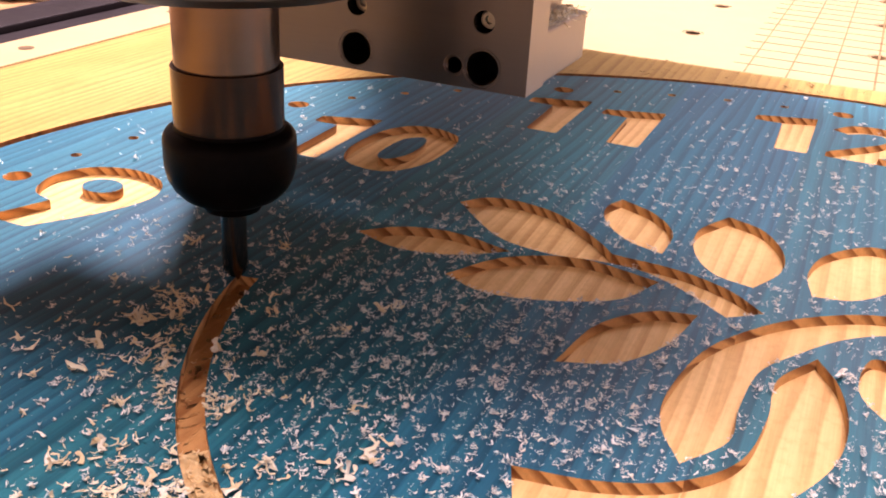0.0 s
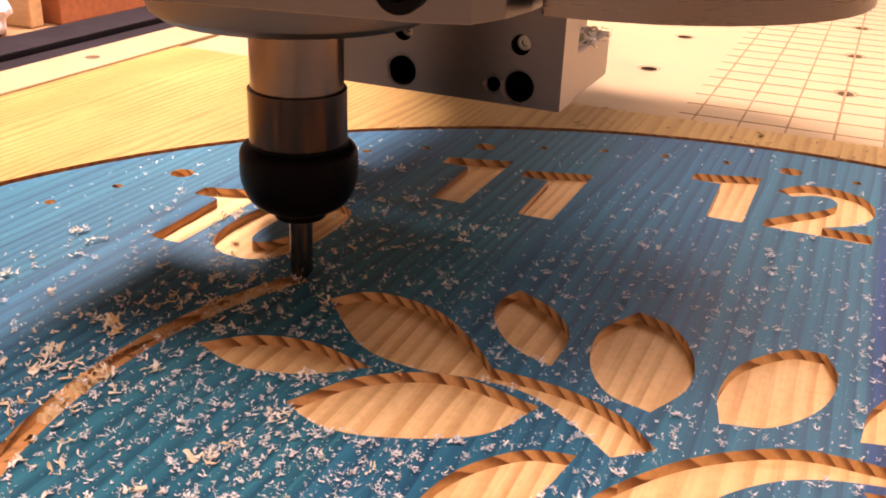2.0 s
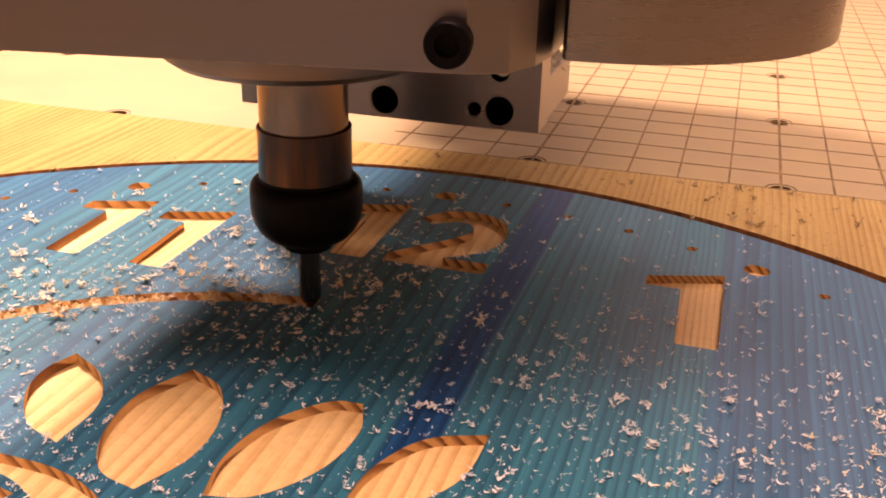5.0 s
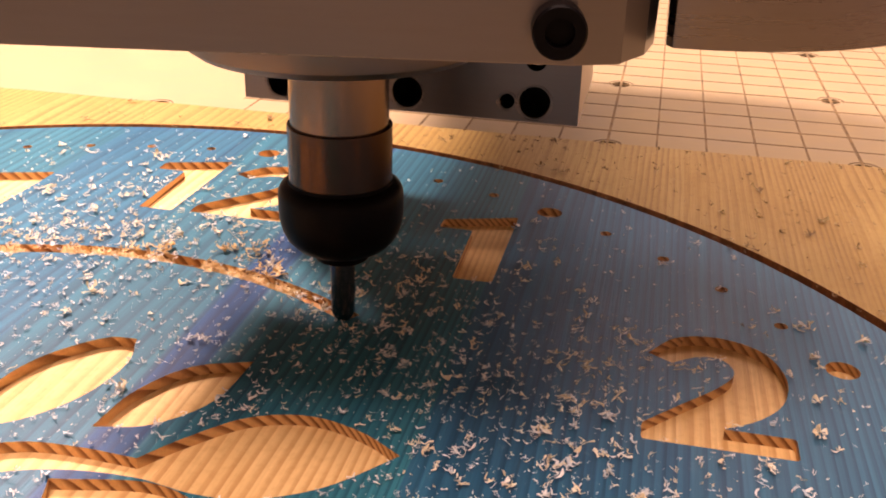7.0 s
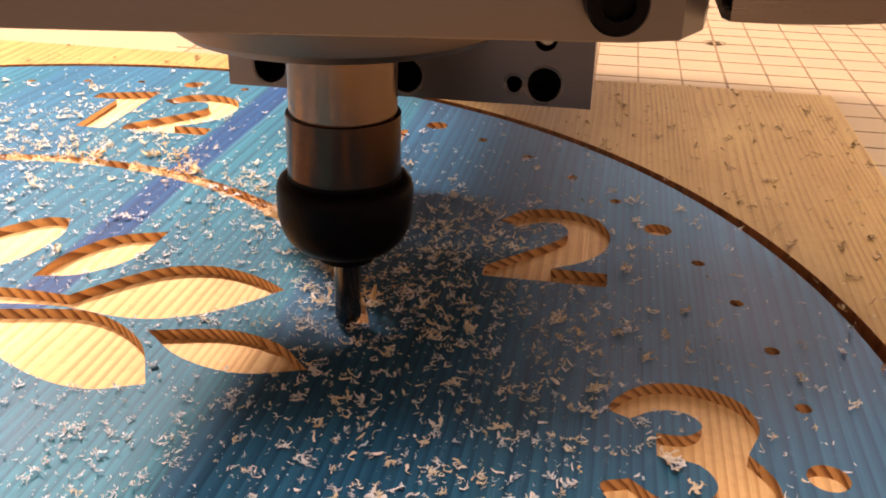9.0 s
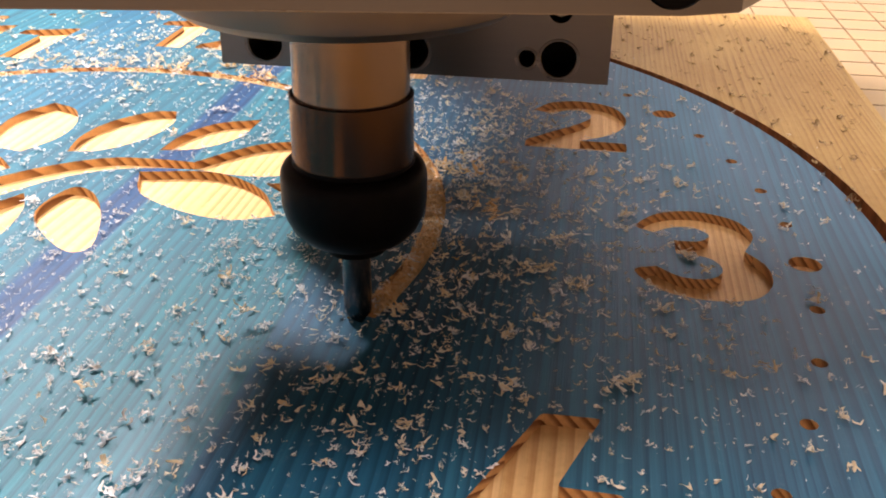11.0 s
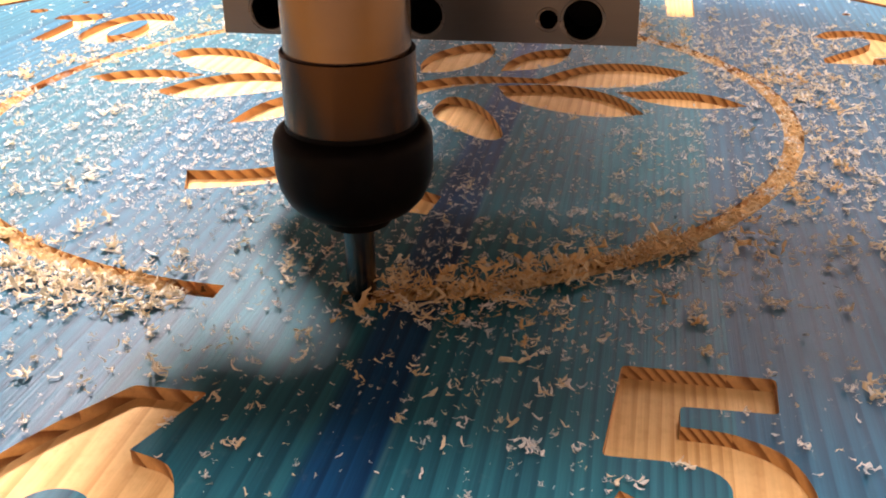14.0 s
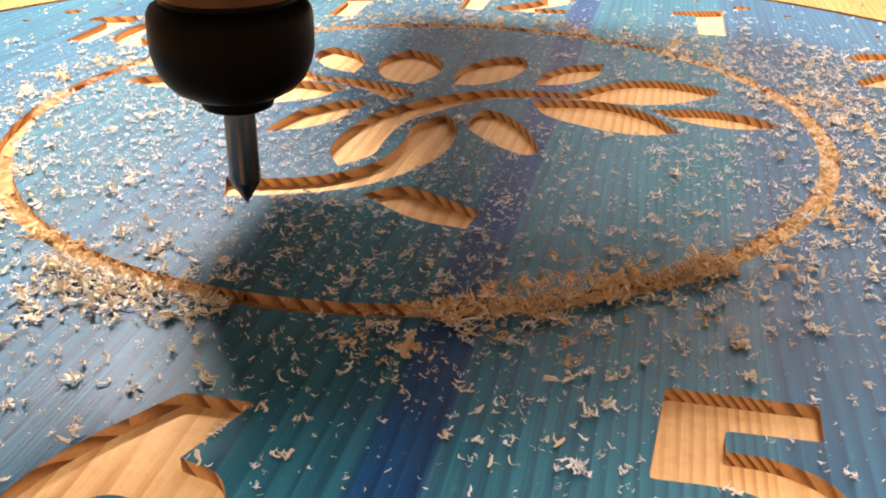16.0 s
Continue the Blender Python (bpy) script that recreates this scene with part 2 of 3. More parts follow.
# ---- mesh tools ----
def mesh_of(bm, name, mats, smooth=False):
    me = bpy.data.meshes.new(name)
    bm.to_mesh(me)
    bm.free()
    for m in mats if isinstance(mats, (list, tuple)) else [mats]:
        me.materials.append(m)
    if smooth:
        me.shade_smooth()
        me.set_sharp_from_angle(angle=radians(32))
    return me


def part(name, bm, mats, parent, label="", smooth=False):
    ob = new(name, mesh_of(bm, name, mats, smooth))
    ob.parent = parent
    if label:
        tagged(ob, label)
    return ob


def box(bm, x0, x1, y0, y1, z0, z1, bevel=0.0):
    made = bmesh.ops.create_cube(bm, size=1.0)["verts"]
    bmesh.ops.scale(bm, vec=(x1 - x0, y1 - y0, z1 - z0), verts=made)
    bmesh.ops.translate(bm, vec=((x0 + x1) / 2, (y0 + y1) / 2, (z0 + z1) / 2), verts=made)
    if bevel:
        edges = list({e for v in made for e in v.link_edges})
        bmesh.ops.bevel(bm, geom=edges, offset=bevel, segments=2, affect="EDGES", profile=0.6)
    return bm


def lathe(bm, profile, n=64, phase=0.0):
    """Turn a profile of (radius, height) about the z axis."""
    loops = []
    for r, z in profile:
        loops.append([bm.verts.new((r * math.cos(phase + 2 * math.pi * i / n), r * math.sin(phase + 2 * math.pi * i / n), z)) for i in range(n)])
    for a, b in zip(loops, loops[1:]):
        for i in range(n):
            bm.faces.new((a[i], a[(i + 1) % n], b[(i + 1) % n], b[i]))
    bm.faces.new(list(reversed(loops[0])))
    bm.faces.new(loops[-1])
    return bm


def filled(bm, loops, z0, z1, top=0, side=1, low=1):
    """A plate bounded by loops (inside where an odd number of them lies around), given thickness."""
    pts, edges = [], []
    for loop in loops:
        k = len(pts)
        pts += [Vector(p) for p in loop]
        edges += [(k + i, k + (i + 1) % len(loop)) for i in range(len(loop))]
    co, _, tris, _, _, _ = geometry.delaunay_2d_cdt(pts, edges, [], 0, 1e-7)
    arrays = [(np.array(loop), np.roll(np.array(loop), -1, axis=0)) for loop in loops]

    def inside(x, y):
        odd = False
        for a, b in arrays:
            hit = (a[:, 1] > y) != (b[:, 1] > y)
            if hit.any():
                at = a[hit, 0] + (y - a[hit, 1]) / (b[hit, 1] - a[hit, 1]) * (b[hit, 0] - a[hit, 0])
                odd ^= bool(np.count_nonzero(at > x) % 2)
        return odd

    up = [bm.verts.new((p.x, p.y, z1)) for p in co]
    dn = [bm.verts.new((p.x, p.y, z0)) for p in co]
    rim = {}
    for tri in tris:
        c = sum((co[i] for i in tri), Vector((0, 0))) / len(tri)
        if not inside(c.x, c.y):
            continue
        if (co[tri[1]] - co[tri[0]]).cross(co[tri[2]] - co[tri[0]]) < 0:
            tri = list(reversed(tri))
        bm.faces.new([up[i] for i in tri]).material_index = top
        bm.faces.new([dn[i] for i in reversed(tri)]).material_index = low
        for a, b in zip(tri, list(tri[1:]) + [tri[0]]):
            rim[(a, b)] = True
    for a, b in rim:
        if (b, a) not in rim:
            bm.faces.new((up[b], up[a], dn[a], dn[b])).material_index = side
    loose = [v for v in bm.verts if not v.link_faces]
    bmesh.ops.delete(bm, geom=loose, context="VERTS")
    return bm


def circle(cx, cy, r, n=48):
    return [(cx + r * math.cos(2 * math.pi * i / n), cy + r * math.sin(2 * math.pi * i / n)) for i in range(n)]


def spline(points, steps=6):
    """A closed outline in mm; points marked 1 are corners, the rest flow."""
    n = len(points)
    out = []
    for i in range(n):
        p0, p1, p2, p3 = (points[(i + k) % n] for k in (-1, 0, 1, 2))
        c1, c2 = len(p1) > 2, len(p2) > 2
        if c1 and c2:
            out.append(p1[:2])
            continue
        a = p1 if c1 else p0
        d = p2 if c2 else p3
        for k in range(steps):
            s = k / steps
            q = []
            for j in (0, 1):
                m1 = (p2[j] - a[j]) / (1 if c1 else 2)
                m2 = (d[j] - p1[j]) / (1 if c2 else 2)
                h = 2 * s**3 - 3 * s**2 + 1, s**3 - 2 * s**2 + s, -2 * s**3 + 3 * s**2, s**3 - s**2
                q.append(h[0] * p1[j] + h[1] * m1 + h[2] * p2[j] + h[3] * m2)
            out.append(tuple(q))
    return out


def eased(loop, r=1.3):
    """Round the corners of an outline as a cutter would leave them."""
    out = []
    n = len(loop)
    for i in range(n):
        p, a, b = Vector(loop[i]), Vector(loop[i - 1]), Vector(loop[(i + 1) % n])
        u, v = a - p, b - p
        if u.length < 2.2 or v.length < 2.2 or u.angle(v, math.pi) > 2.5:
            out.append(tuple(p))
            continue
        for k in range(4):
            s = k / 3
            q0, q1 = p + u.normalized() * r, p + v.normalized() * r
            out.append(tuple((1 - s) ** 2 * q0 + 2 * s * (1 - s) * p + s * s * q1))
    return out


def placed(loop, x, y, sx=1.0, sy=1.0, turn=False):
    """Outline in mm, moved and scaled to metres."""
    if turn:
        loop = [(-a, -b) for a, b in loop]
    return [((x + a * sx) / 1000, (y + b * sy) / 1000) for a, b in loop]


# ---- numerals, in mm from their lower left corner, 55 mm tall ----
C = 1
ONE = [(0, 39.5, C), (0, 47, C), (26, 55.5, C), (26, 0, C), (13, 0, C), (12, 39.5, C)]
TWO = [(0, 0, C), (37, 0, C), (37, 9, C), (20, 9, C), (29, 15.5), (35.5, 25), (37, 38), (31.5, 50.5), (20, 55.5), (8, 52.5), (0.5, 42, C),
       (7, 38, C), (14, 43), (20.5, 43), (23.5, 36.5), (19, 28), (9, 17), (0, 7, C)]
THREE = [(1, 43), (8, 53), (19, 56.5), (31, 52), (35.5, 42), (32, 30.5, C), (37, 22), (37, 11), (31, 2), (19, -0.5), (7, 3), (0, 13.5), (6, 17, C), (13, 11.5),
         (21, 12), (24.5, 18), (21, 24.5), (12, 26, C), (12, 34.5, C), (19, 35), (22.5, 39.5), (18.5, 44), (12, 43.5), (6, 39, C)]
FOUR = [(17, 57, C), (30, 57, C), (21.5, 33.5, C), (34.5, 33, C), (34.5, 21, C), (39, 20.5, C), (39, 11, C), (34, 11, C), (34, 0, C), (21.5, 0, C), (21.5, 10.5, C), (0, 11, C), (0, 17, C)]
FIVE = [(2.5, 55, C), (33, 55, C), (32.5, 43, C), (14, 42.5, C), (14, 36, C), (24, 35), (33, 29.5), (36.5, 18), (32, 6), (20, 0), (8, 1), (0, 6, C), (3.5, 16, C),
        (12, 12), (21, 14.5), (22, 21), (16, 25), (0, 25, C)]
SIX = [(17, 55, C), (33, 55, C), (26, 35.5, C), (36, 31.5), (41, 18), (35, 5), (20.5, 0), (6, 5), (0, 18), (5, 35)]
SEVEN = [(0, 55, C), (36, 55, C), (36, 47, C), (18, 0, C), (4, 0, C), (20, 43.5, C), (0, 43.5, C)]
EIGHT = [(19, 55.5), (31, 52), (35, 42), (30, 30), (37, 17), (32, 4), (19, -0.5), (6, 4), (1, 17), (8, 30), (3, 42), (7, 52)]
ZERO = [(17, 57), (30, 52), (34, 38), (33, 16), (26, 2), (16, -1), (5, 4), (0, 18), (1, 40), (7, 53)]
ZERO_EYE = [(19, 43), (23, 36), (22.5, 20), (17, 12), (12.5, 17), (13, 36)]

cuts, islands = [], []


def carve(shape, x, y, sx=1.0, sy=1.0, eyes=(), turn=False):
    cuts.append(placed(eased(spline(shape)), x, y, sx, sy, turn))
    for eye in eyes:
        islands.append(placed(eye, x, y, sx, sy, turn))


SIX_EYE = [(20.5 + 7 * math.cos(a / 12 * math.pi), 17.5 + 6 * math.sin(a / 12 * math.pi)) for a in range(24)]
FOUR_EYE = [(17.5 + 3 * math.cos(a / 8 * math.pi), 24 + 3.4 * math.sin(a / 8 * math.pi)) for a in range(16)]
EIGHT_EYES = [[(19 + 6 * math.cos(a / 8 * math.pi), c + 5 * math.sin(a / 8 * math.pi)) for a in range(16)] for c in (41, 16.5)]
carve(ONE, 88.5, 152.5)
carve(TWO, 164, 79)
carve(THREE, 202, -25.5)
carve(FOUR, 163.5, -140, eyes=[FOUR_EYE])
carve(FIVE, 88.5, -212.5)
carve(SIX, -22.5, -236.5, eyes=[SIX_EYE])
carve(SEVEN, -124, -210)
carve(EIGHT, -204, -133, eyes=EIGHT_EYES)
carve(SIX, -199.5, 25, eyes=[SIX_EYE], turn=True)
carve(ONE, -199, 69.5, 0.92)
carve(ZERO, -170, 70, eyes=[spline(ZERO_EYE)])
carve(ONE, -133, 148.5)
carve(ONE, -98.5, 148.5)
carve(ONE, -36, 180)
carve(TWO, -3, 180.5)
for k in range(60):
    x, y = on_ring(6 * k, 0.25)
    cuts.append(circle(x, y, 0.0046 if k % 5 == 0 else 0.0020, 20 if k % 5 == 0 else 12))

# ---- the olive sprig inside the ring, in mm ----
LEAF_OUT = [(-129, 20, C), (-118, 30.5), (-102, 34.5), (-82, 30, C), (-96, 19), (-113, 15)]
LEAF_LOW = [(-93, 6, C), (-82, 25), (-62, 36), (-37, 32, C), (-45, 15), (-64, 4), (-80, 1)]
LEAF_SIDE = [(-50, -25, C), (-46, -2), (-35, 13), (-23, 17, C), (-27, -3), (-36, -18)]
LEAF_UP = [(-63, 91, C), (-50, 83.5), (-41, 70), (-40.5, 52, C), (-53, 57), (-63, 69), (-66, 81)]
LEAF_TOP = [(-27, 94, C), (-15, 88), (-7, 73), (-6, 57), (-12, 42, C), (-24, 46), (-32, 59), (-34, 77)]
LEAF_TOP_R = [(25, 93, C), (16, 91), (5, 77), (1.5, 60), (4, 45, C), (16, 49), (26, 63), (29, 80)]
LEAF_UP_R = [(61, 90, C), (46, 83), (37.5, 68), (35.5, 52, C), (49, 56.5), (59, 70)]
TWIG = [(-111, 59, C), (-104, 68), (-92, 70), (-77, 65.5), (-62, 53), (-54, 44, C), (-34, 43), (-18, 37), (-7, 27, C), (-16, 19.5, C), (-28, 29), (-42, 36.5),
        (-56, 37), (-72, 34.5), (-90, 39)]
BRANCH = [(110, 60, C), (98, 67), (84, 70), (70, 65.5), (59, 54), (52, 44, C), (37, 44.5), (23, 43), (10, 36), (-4, 23), (-17, 2), (-22, -22), (-21, -38), (-14, -51, C), (-6, -38),
          (-6, -24), (-4, -5), (3, 8), (13, 22), (24, 31), (38, 36), (55, 37.5), (70, 35.5), (83, 37), (97, 45)]
CURL = [(8, 9.5, C), (14, -2), (17, -19), (15, -36), (7, -53), (-4, -66), (-20, -75), (-40, -81.5, C), (-45.5, -67.5, C), (-28, -64), (-13, -56), (-3, -43), (0, -24), (0, -6)]
LEAF_ROUND = [(22, 15.5), (31, 13), (41, -2), (48, -22), (43, -27), (30, -17), (20, -3)]
LEAF_END = [(2, -71, C), (14, -62), (39, -75, C), (37.5, -88, C), (21, -84)]


def mirrored(shape):
    return [(-p[0], *p[1:]) for p in shape]


SHIFT = {id(BRANCH): (0, -2.5), id(CURL): (0.5, -3), id(LEAF_END): (-2, -3), id(LEAF_ROUND): (-1, -2.5)}
for shape in (LEAF_OUT, mirrored(LEAF_OUT), LEAF_LOW, mirrored(LEAF_LOW), LEAF_SIDE, LEAF_UP, LEAF_TOP, LEAF_TOP_R, LEAF_UP_R, TWIG, BRANCH, CURL, LEAF_ROUND, LEAF_END):
    cuts.append(placed(spline(shape), *SHIFT.get(id(shape), (0, -2))))

# ---- clock face on its blank ----
clock_face = tagged(new("clock_face"), "round pine clock face stained blue, half carved, strewn with shavings", "clock face")
STRIP = 2.0


def ring_loop(r):
    return [on_ring(START + STRIP * i, r) for i in range(180)]


bm = bmesh.new()
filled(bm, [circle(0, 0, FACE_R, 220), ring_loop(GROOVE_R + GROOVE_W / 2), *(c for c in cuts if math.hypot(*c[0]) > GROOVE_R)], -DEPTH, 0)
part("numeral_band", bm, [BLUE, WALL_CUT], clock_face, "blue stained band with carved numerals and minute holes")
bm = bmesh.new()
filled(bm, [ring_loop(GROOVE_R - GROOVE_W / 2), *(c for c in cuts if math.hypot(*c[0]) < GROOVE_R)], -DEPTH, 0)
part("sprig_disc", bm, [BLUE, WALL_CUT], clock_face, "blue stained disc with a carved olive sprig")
for eye in islands:
    bm = bmesh.new()
    filled(bm, [eye], -DEPTH, 0)
    part("numeral_eye", bm, [BLUE, WALL_CUT], clock_face)
bm = bmesh.new()
filled(bm, [circle(0, 0, FACE_R - 0.0002, 220)], -SHEET, -DEPTH + 0.00002, 0, 1, 1)
part("core", bm, [FLOOR_CUT, SCORCH], clock_face, "bare pine under the stain")

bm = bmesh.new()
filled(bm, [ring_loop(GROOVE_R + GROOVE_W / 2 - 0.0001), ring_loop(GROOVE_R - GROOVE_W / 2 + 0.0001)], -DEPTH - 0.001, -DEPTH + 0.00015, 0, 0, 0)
part("groove_floor", bm, GROOVE_CUT, clock_face, "darker reddish bottom of the ring groove")

# the ring is still uncut ahead of the cutter: short strips, milled away as it comes
bm = bmesh.new()
n = 1
top, low = [], []
for r in (GROOVE_R - GROOVE_W / 2, GROOVE_R + GROOVE_W / 2):
    row = [on_ring(-STRIP / 2 + STRIP * i / n, r) for i in range(n + 1)]
    top.append([bm.verts.new((x, y, 0)) for x, y in row])
    low.append([bm.verts.new((x, y, -DEPTH + 0.0003)) for x, y in row])
for i in range(n):
    bm.faces.new((top[0][i], top[1][i], top[1][i + 1], top[0][i + 1])).material_index = 0
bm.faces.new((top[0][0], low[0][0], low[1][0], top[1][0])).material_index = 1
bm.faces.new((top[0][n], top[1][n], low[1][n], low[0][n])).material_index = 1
bmesh.ops.recalc_face_normals(bm, faces=bm.faces)
strip_mesh = mesh_of(bm, "uncut_strip", [BLUE, WALL_CUT])
strips = []
deg = START + STRIP / 2
while deg < STOP + 1:
    ob = new("uncut_strip", strip_mesh)
    ob.parent = clock_face
    ob.matrix_basis = pose(0, 0, 0, 0, 0, -deg)
    strips.append((ob, deg))
    deg += STRIP

pine_blank = new("pine_blank")
tagged(pine_blank, "rectangular glued pine blank round the cut-out clock face", "wood panel")
bm = bmesh.new()
filled(bm, [[(-0.36, -0.36), (0.303, -0.36), (0.303, 0.308), (-0.36, 0.308)], circle(0, 0, KERF_R, 220)], -SHEET, 0, 0, 1, 1)
part("panel", bm, [BLANK, SCORCH], pine_blank)
bm = bmesh.new()
filled(bm, [circle(0, 0, KERF_R - 0.0001, 220), circle(0, 0, FACE_R + 0.0001, 220)], -SHEET, -0.0062, 0, 0, 0)
part("kerf_floor", bm, SCORCH, pine_blank, "scorched bottom of the saw cut round the face")

# ---- spoil board, rail, bench and room ----
spoil_board = tagged(new("spoil_board"), "tan fibreboard bed scored with a square grid and drilled with clamp holes", "machine bed", kind="structure")
bm = bmesh.new()
holes = [circle(0.0125 + 0.125 * i, 0.363 + 0.125 * j, 0.0055, 16) for i in range(-3, 6) for j in range(0, 7)]
filled(bm, [[(-0.45, -0.70), (0.75, -0.70), (0.75, 1.25), (-0.45, 1.25)], *holes], -SHEET - 0.019, -SHEET - 0.0005, 0, 1, 1)
part("bed", bm, [MDF, PIT], spoil_board)
bm = bmesh.new()
zt = -SHEET - 0.0005
for i in range(-3, 30):
    x = 0.0125 + 0.025 * i
    w = 0.0005 if i % 5 else 0.0007
    box(bm, x - w, x + w, 0.312, 1.22, zt - 0.0004, zt + 0.00025)
for j in range(-1, 34):
    y = 0.363 + 0.025 * j
    w = 0.0005 if j % 5 else 0.0007
    box(bm, -0.072, 0.742, y - w, y + w, zt - 0.0004, zt + 0.0002)
for j in range(-40, -1):
    y = 0.363 + 0.025 * j
    box(bm, 0.306, 0.742, y - 0.0005, y + 0.0005, zt - 0.0004, zt + 0.0002)
for i in range(12, 30):
    x = 0.0125 + 0.025 * i
    box(bm, x - 0.0005, x + 0.0005, -0.68, 0.311, zt - 0.0004, zt + 0.00025)
part("scored_grid", bm, PENCIL, spoil_board, "dark scored grid lines")
for i in range(-3, 6):
    for j in range(0, 7):
        bm = bmesh.new()
        x, y = 0.0125 + 0.125 * i, 0.363 + 0.125 * j
        n = 16
        ro = [bm.verts.new((x + 0.0078 * math.cos(k * math.pi / 8), y + 0.0078 * math.sin(k * math.pi / 8), zt + 0.0003)) for k in range(n)]
        ri = [bm.verts.new((x + 0.0054 * math.cos(k * math.pi / 8), y + 0.0054 * math.sin(k * math.pi / 8), zt - 0.0012)) for k in range(n)]
        rb = [bm.verts.new((x + 0.0054 * math.cos(k * math.pi / 8), y + 0.0054 * math.sin(k * math.pi / 8), zt - 0.012)) for k in range(n)]
        for k in range(n):
            q = (k + 1) % n
            bm.faces.new((ro[k], ro[q], ri[q], ri[k]))
            bm.faces.new((ri[k], ri[q], rb[q], rb[k]))
        bm.faces.new(rb)
        part("clamp_hole", bm, PIT, spoil_board)

side_rail = tagged(new("side_rail"), "black side rail along the machine bed", "rail", kind="structure")
bm = bmesh.new()
box(bm, -0.545, -0.452, -0.70, 1.25, -SHEET - 0.045, -SHEET - 0.004, 0.002)
box(bm, -0.512, -0.486, -0.70, 1.25, -SHEET - 0.004, -SHEET + 0.001, 0.001)
part("rail_bar", bm, RAIL_BLACK, side_rail)

bm = bmesh.new()
box(bm, -0.4495, -0.411, -0.69, 1.24, -SHEET - 0.0006, -SHEET + 0.0022, 0.0008)
edge_strip = part("edge_strip", bm, MDF, spoil_board, "raised fibreboard strip beside the rail")
# flat dark discs on the strip: the shade in screw holes as colour
for k in range(14):
    bm = bmesh.new()
    y = -0.60 + 0.13 * k
    bm.faces.new([bm.verts.new((-0.430 + 0.0045 * math.cos(a * math.pi / 9), y + 0.0045 * math.sin(a * math.pi / 9), -SHEET + 0.0025)) for a in range(18)])
    part("screw_hole", bm, PIT, edge_strip)

bench = tagged(new("bench"), "brown wooden bench under the machine", "bench", kind="structure")
bm = bmesh.new()
box(bm, -1.3, 1.2, -0.9, 1.6, -SHEET - 0.085, -SHEET - 0.045, 0.003)
part("bench_top", bm, TABLE_WOOD, bench)
bm = bmesh.new()
box(bm, -0.43, 0.73, -0.68, 1.23, -SHEET - 0.0455, -SHEET - 0.0185)
part("bed_frame", bm, RAIL_BLACK, bench)
for x in (-1.22, 1.12):
    for y in (-0.82, 1.52):
        bm = bmesh.new()
        box(bm, x - 0.045, x + 0.045, y - 0.045, y + 0.045, -0.92, -SHEET - 0.085, 0.004)
        part("leg", bm, TABLE_WOOD, bench)
bm = bmesh.new()
box(bm, -2.6, 2.6, -2.6, 2.9, -0.97, -0.92)
tagged(part("floor", bm, CONCRETE, None), "grey concrete workshop floor", "floor", kind="structure")
for nm, dims in (("wall_north", (-2.6, 2.6, 2.8, 2.9)), ("wall_south", (-2.6, 2.6, -2.6, -2.5)), ("wall_west", (-2.6, -2.5, -2.5, 2.8)), ("wall_east", (2.5, 2.6, -2.5, 2.8))):
    bm = bmesh.new()
    box(bm, *dims, -0.92, 2.5)
    tagged(part(nm, bm, PLASTER, None), "plain painted workshop wall", "wall", kind="structure")
bm = bmesh.new()
box(bm, -2.6, 2.6, -2.6, 2.9, 2.5, 2.56)
tagged(part("ceiling", bm, PLASTER, None), "plain painted workshop ceiling", "ceiling", kind="structure")

# ---- odds and ends on the bench beyond the rail ----
BENCH_Z = -SHEET - 0.045
RED_WOOD = plain("red_brown_wood", (0.26, 0.085, 0.030), 0.55, 0, 0.4, 0.25, 25, (1, 6, 6), 0.0004)
TAN_WOOD = plain("tan_batten_wood", (0.46, 0.29, 0.13), 0.6, 0, 0.3, 0.2, 25, (1, 6, 6), 0.0004)
CLOTH = plain("white_cotton", (0.66, 0.64, 0.62), 0.9, 0, 0.1, 0.12, 80, (1, 1, 1), 0.001)

wooden_box = tagged(new("wooden_box"), "small red-brown wooden box on the bench", "box")
bm = bmesh.new()
box(bm, -0.79, -0.69, 0.55, 0.70, BENCH_Z, BENCH_Z + 0.040, 0.002)
part("body", bm, RED_WOOD, wooden_box)
bm = bmesh.new()
box(bm, -0.793, -0.687, 0.547, 0.703, BENCH_Z + 0.0402, BENCH_Z + 0.052, 0.002)
part("lid", bm, RED_WOOD, wooden_box)
bm = bmesh.new()
box(bm, -0.86, -0.70, 0.522, 0.538, BENCH_Z, BENCH_Z + 0.050, 0.002)
tagged(part("batten", bm, TAN_WOOD, None), "tan wooden batten standing on edge on the bench", "batten")
bm = bmesh.new()
bmesh.ops.create_icosphere(bm, subdivisions=4, radius=1.0)
for v in bm.verts:
    k = 1.0 + 0.28 * noise.noise(v.co * 2.3) + 0.10 * noise.noise(v.co * 7.0)
    v.co = Vector((-0.735 + 0.045 * k * v.co.x, 0.470 + 0.038 * k * v.co.y, BENCH_Z + max(0.0, 0.016 + 0.030 * k * v.co.z)))
tagged(part("rag", bm, CLOTH, None, "", True), "crumpled white cotton rag on the bench", "rag")

# ---- the router head: everything that travels with the cutter; origin at the cutter's axis, z of the face ----
router_head = tagged(new("router_head"), "aluminium router head with water-cooled spindle, black collet nut and cutter", "router head")

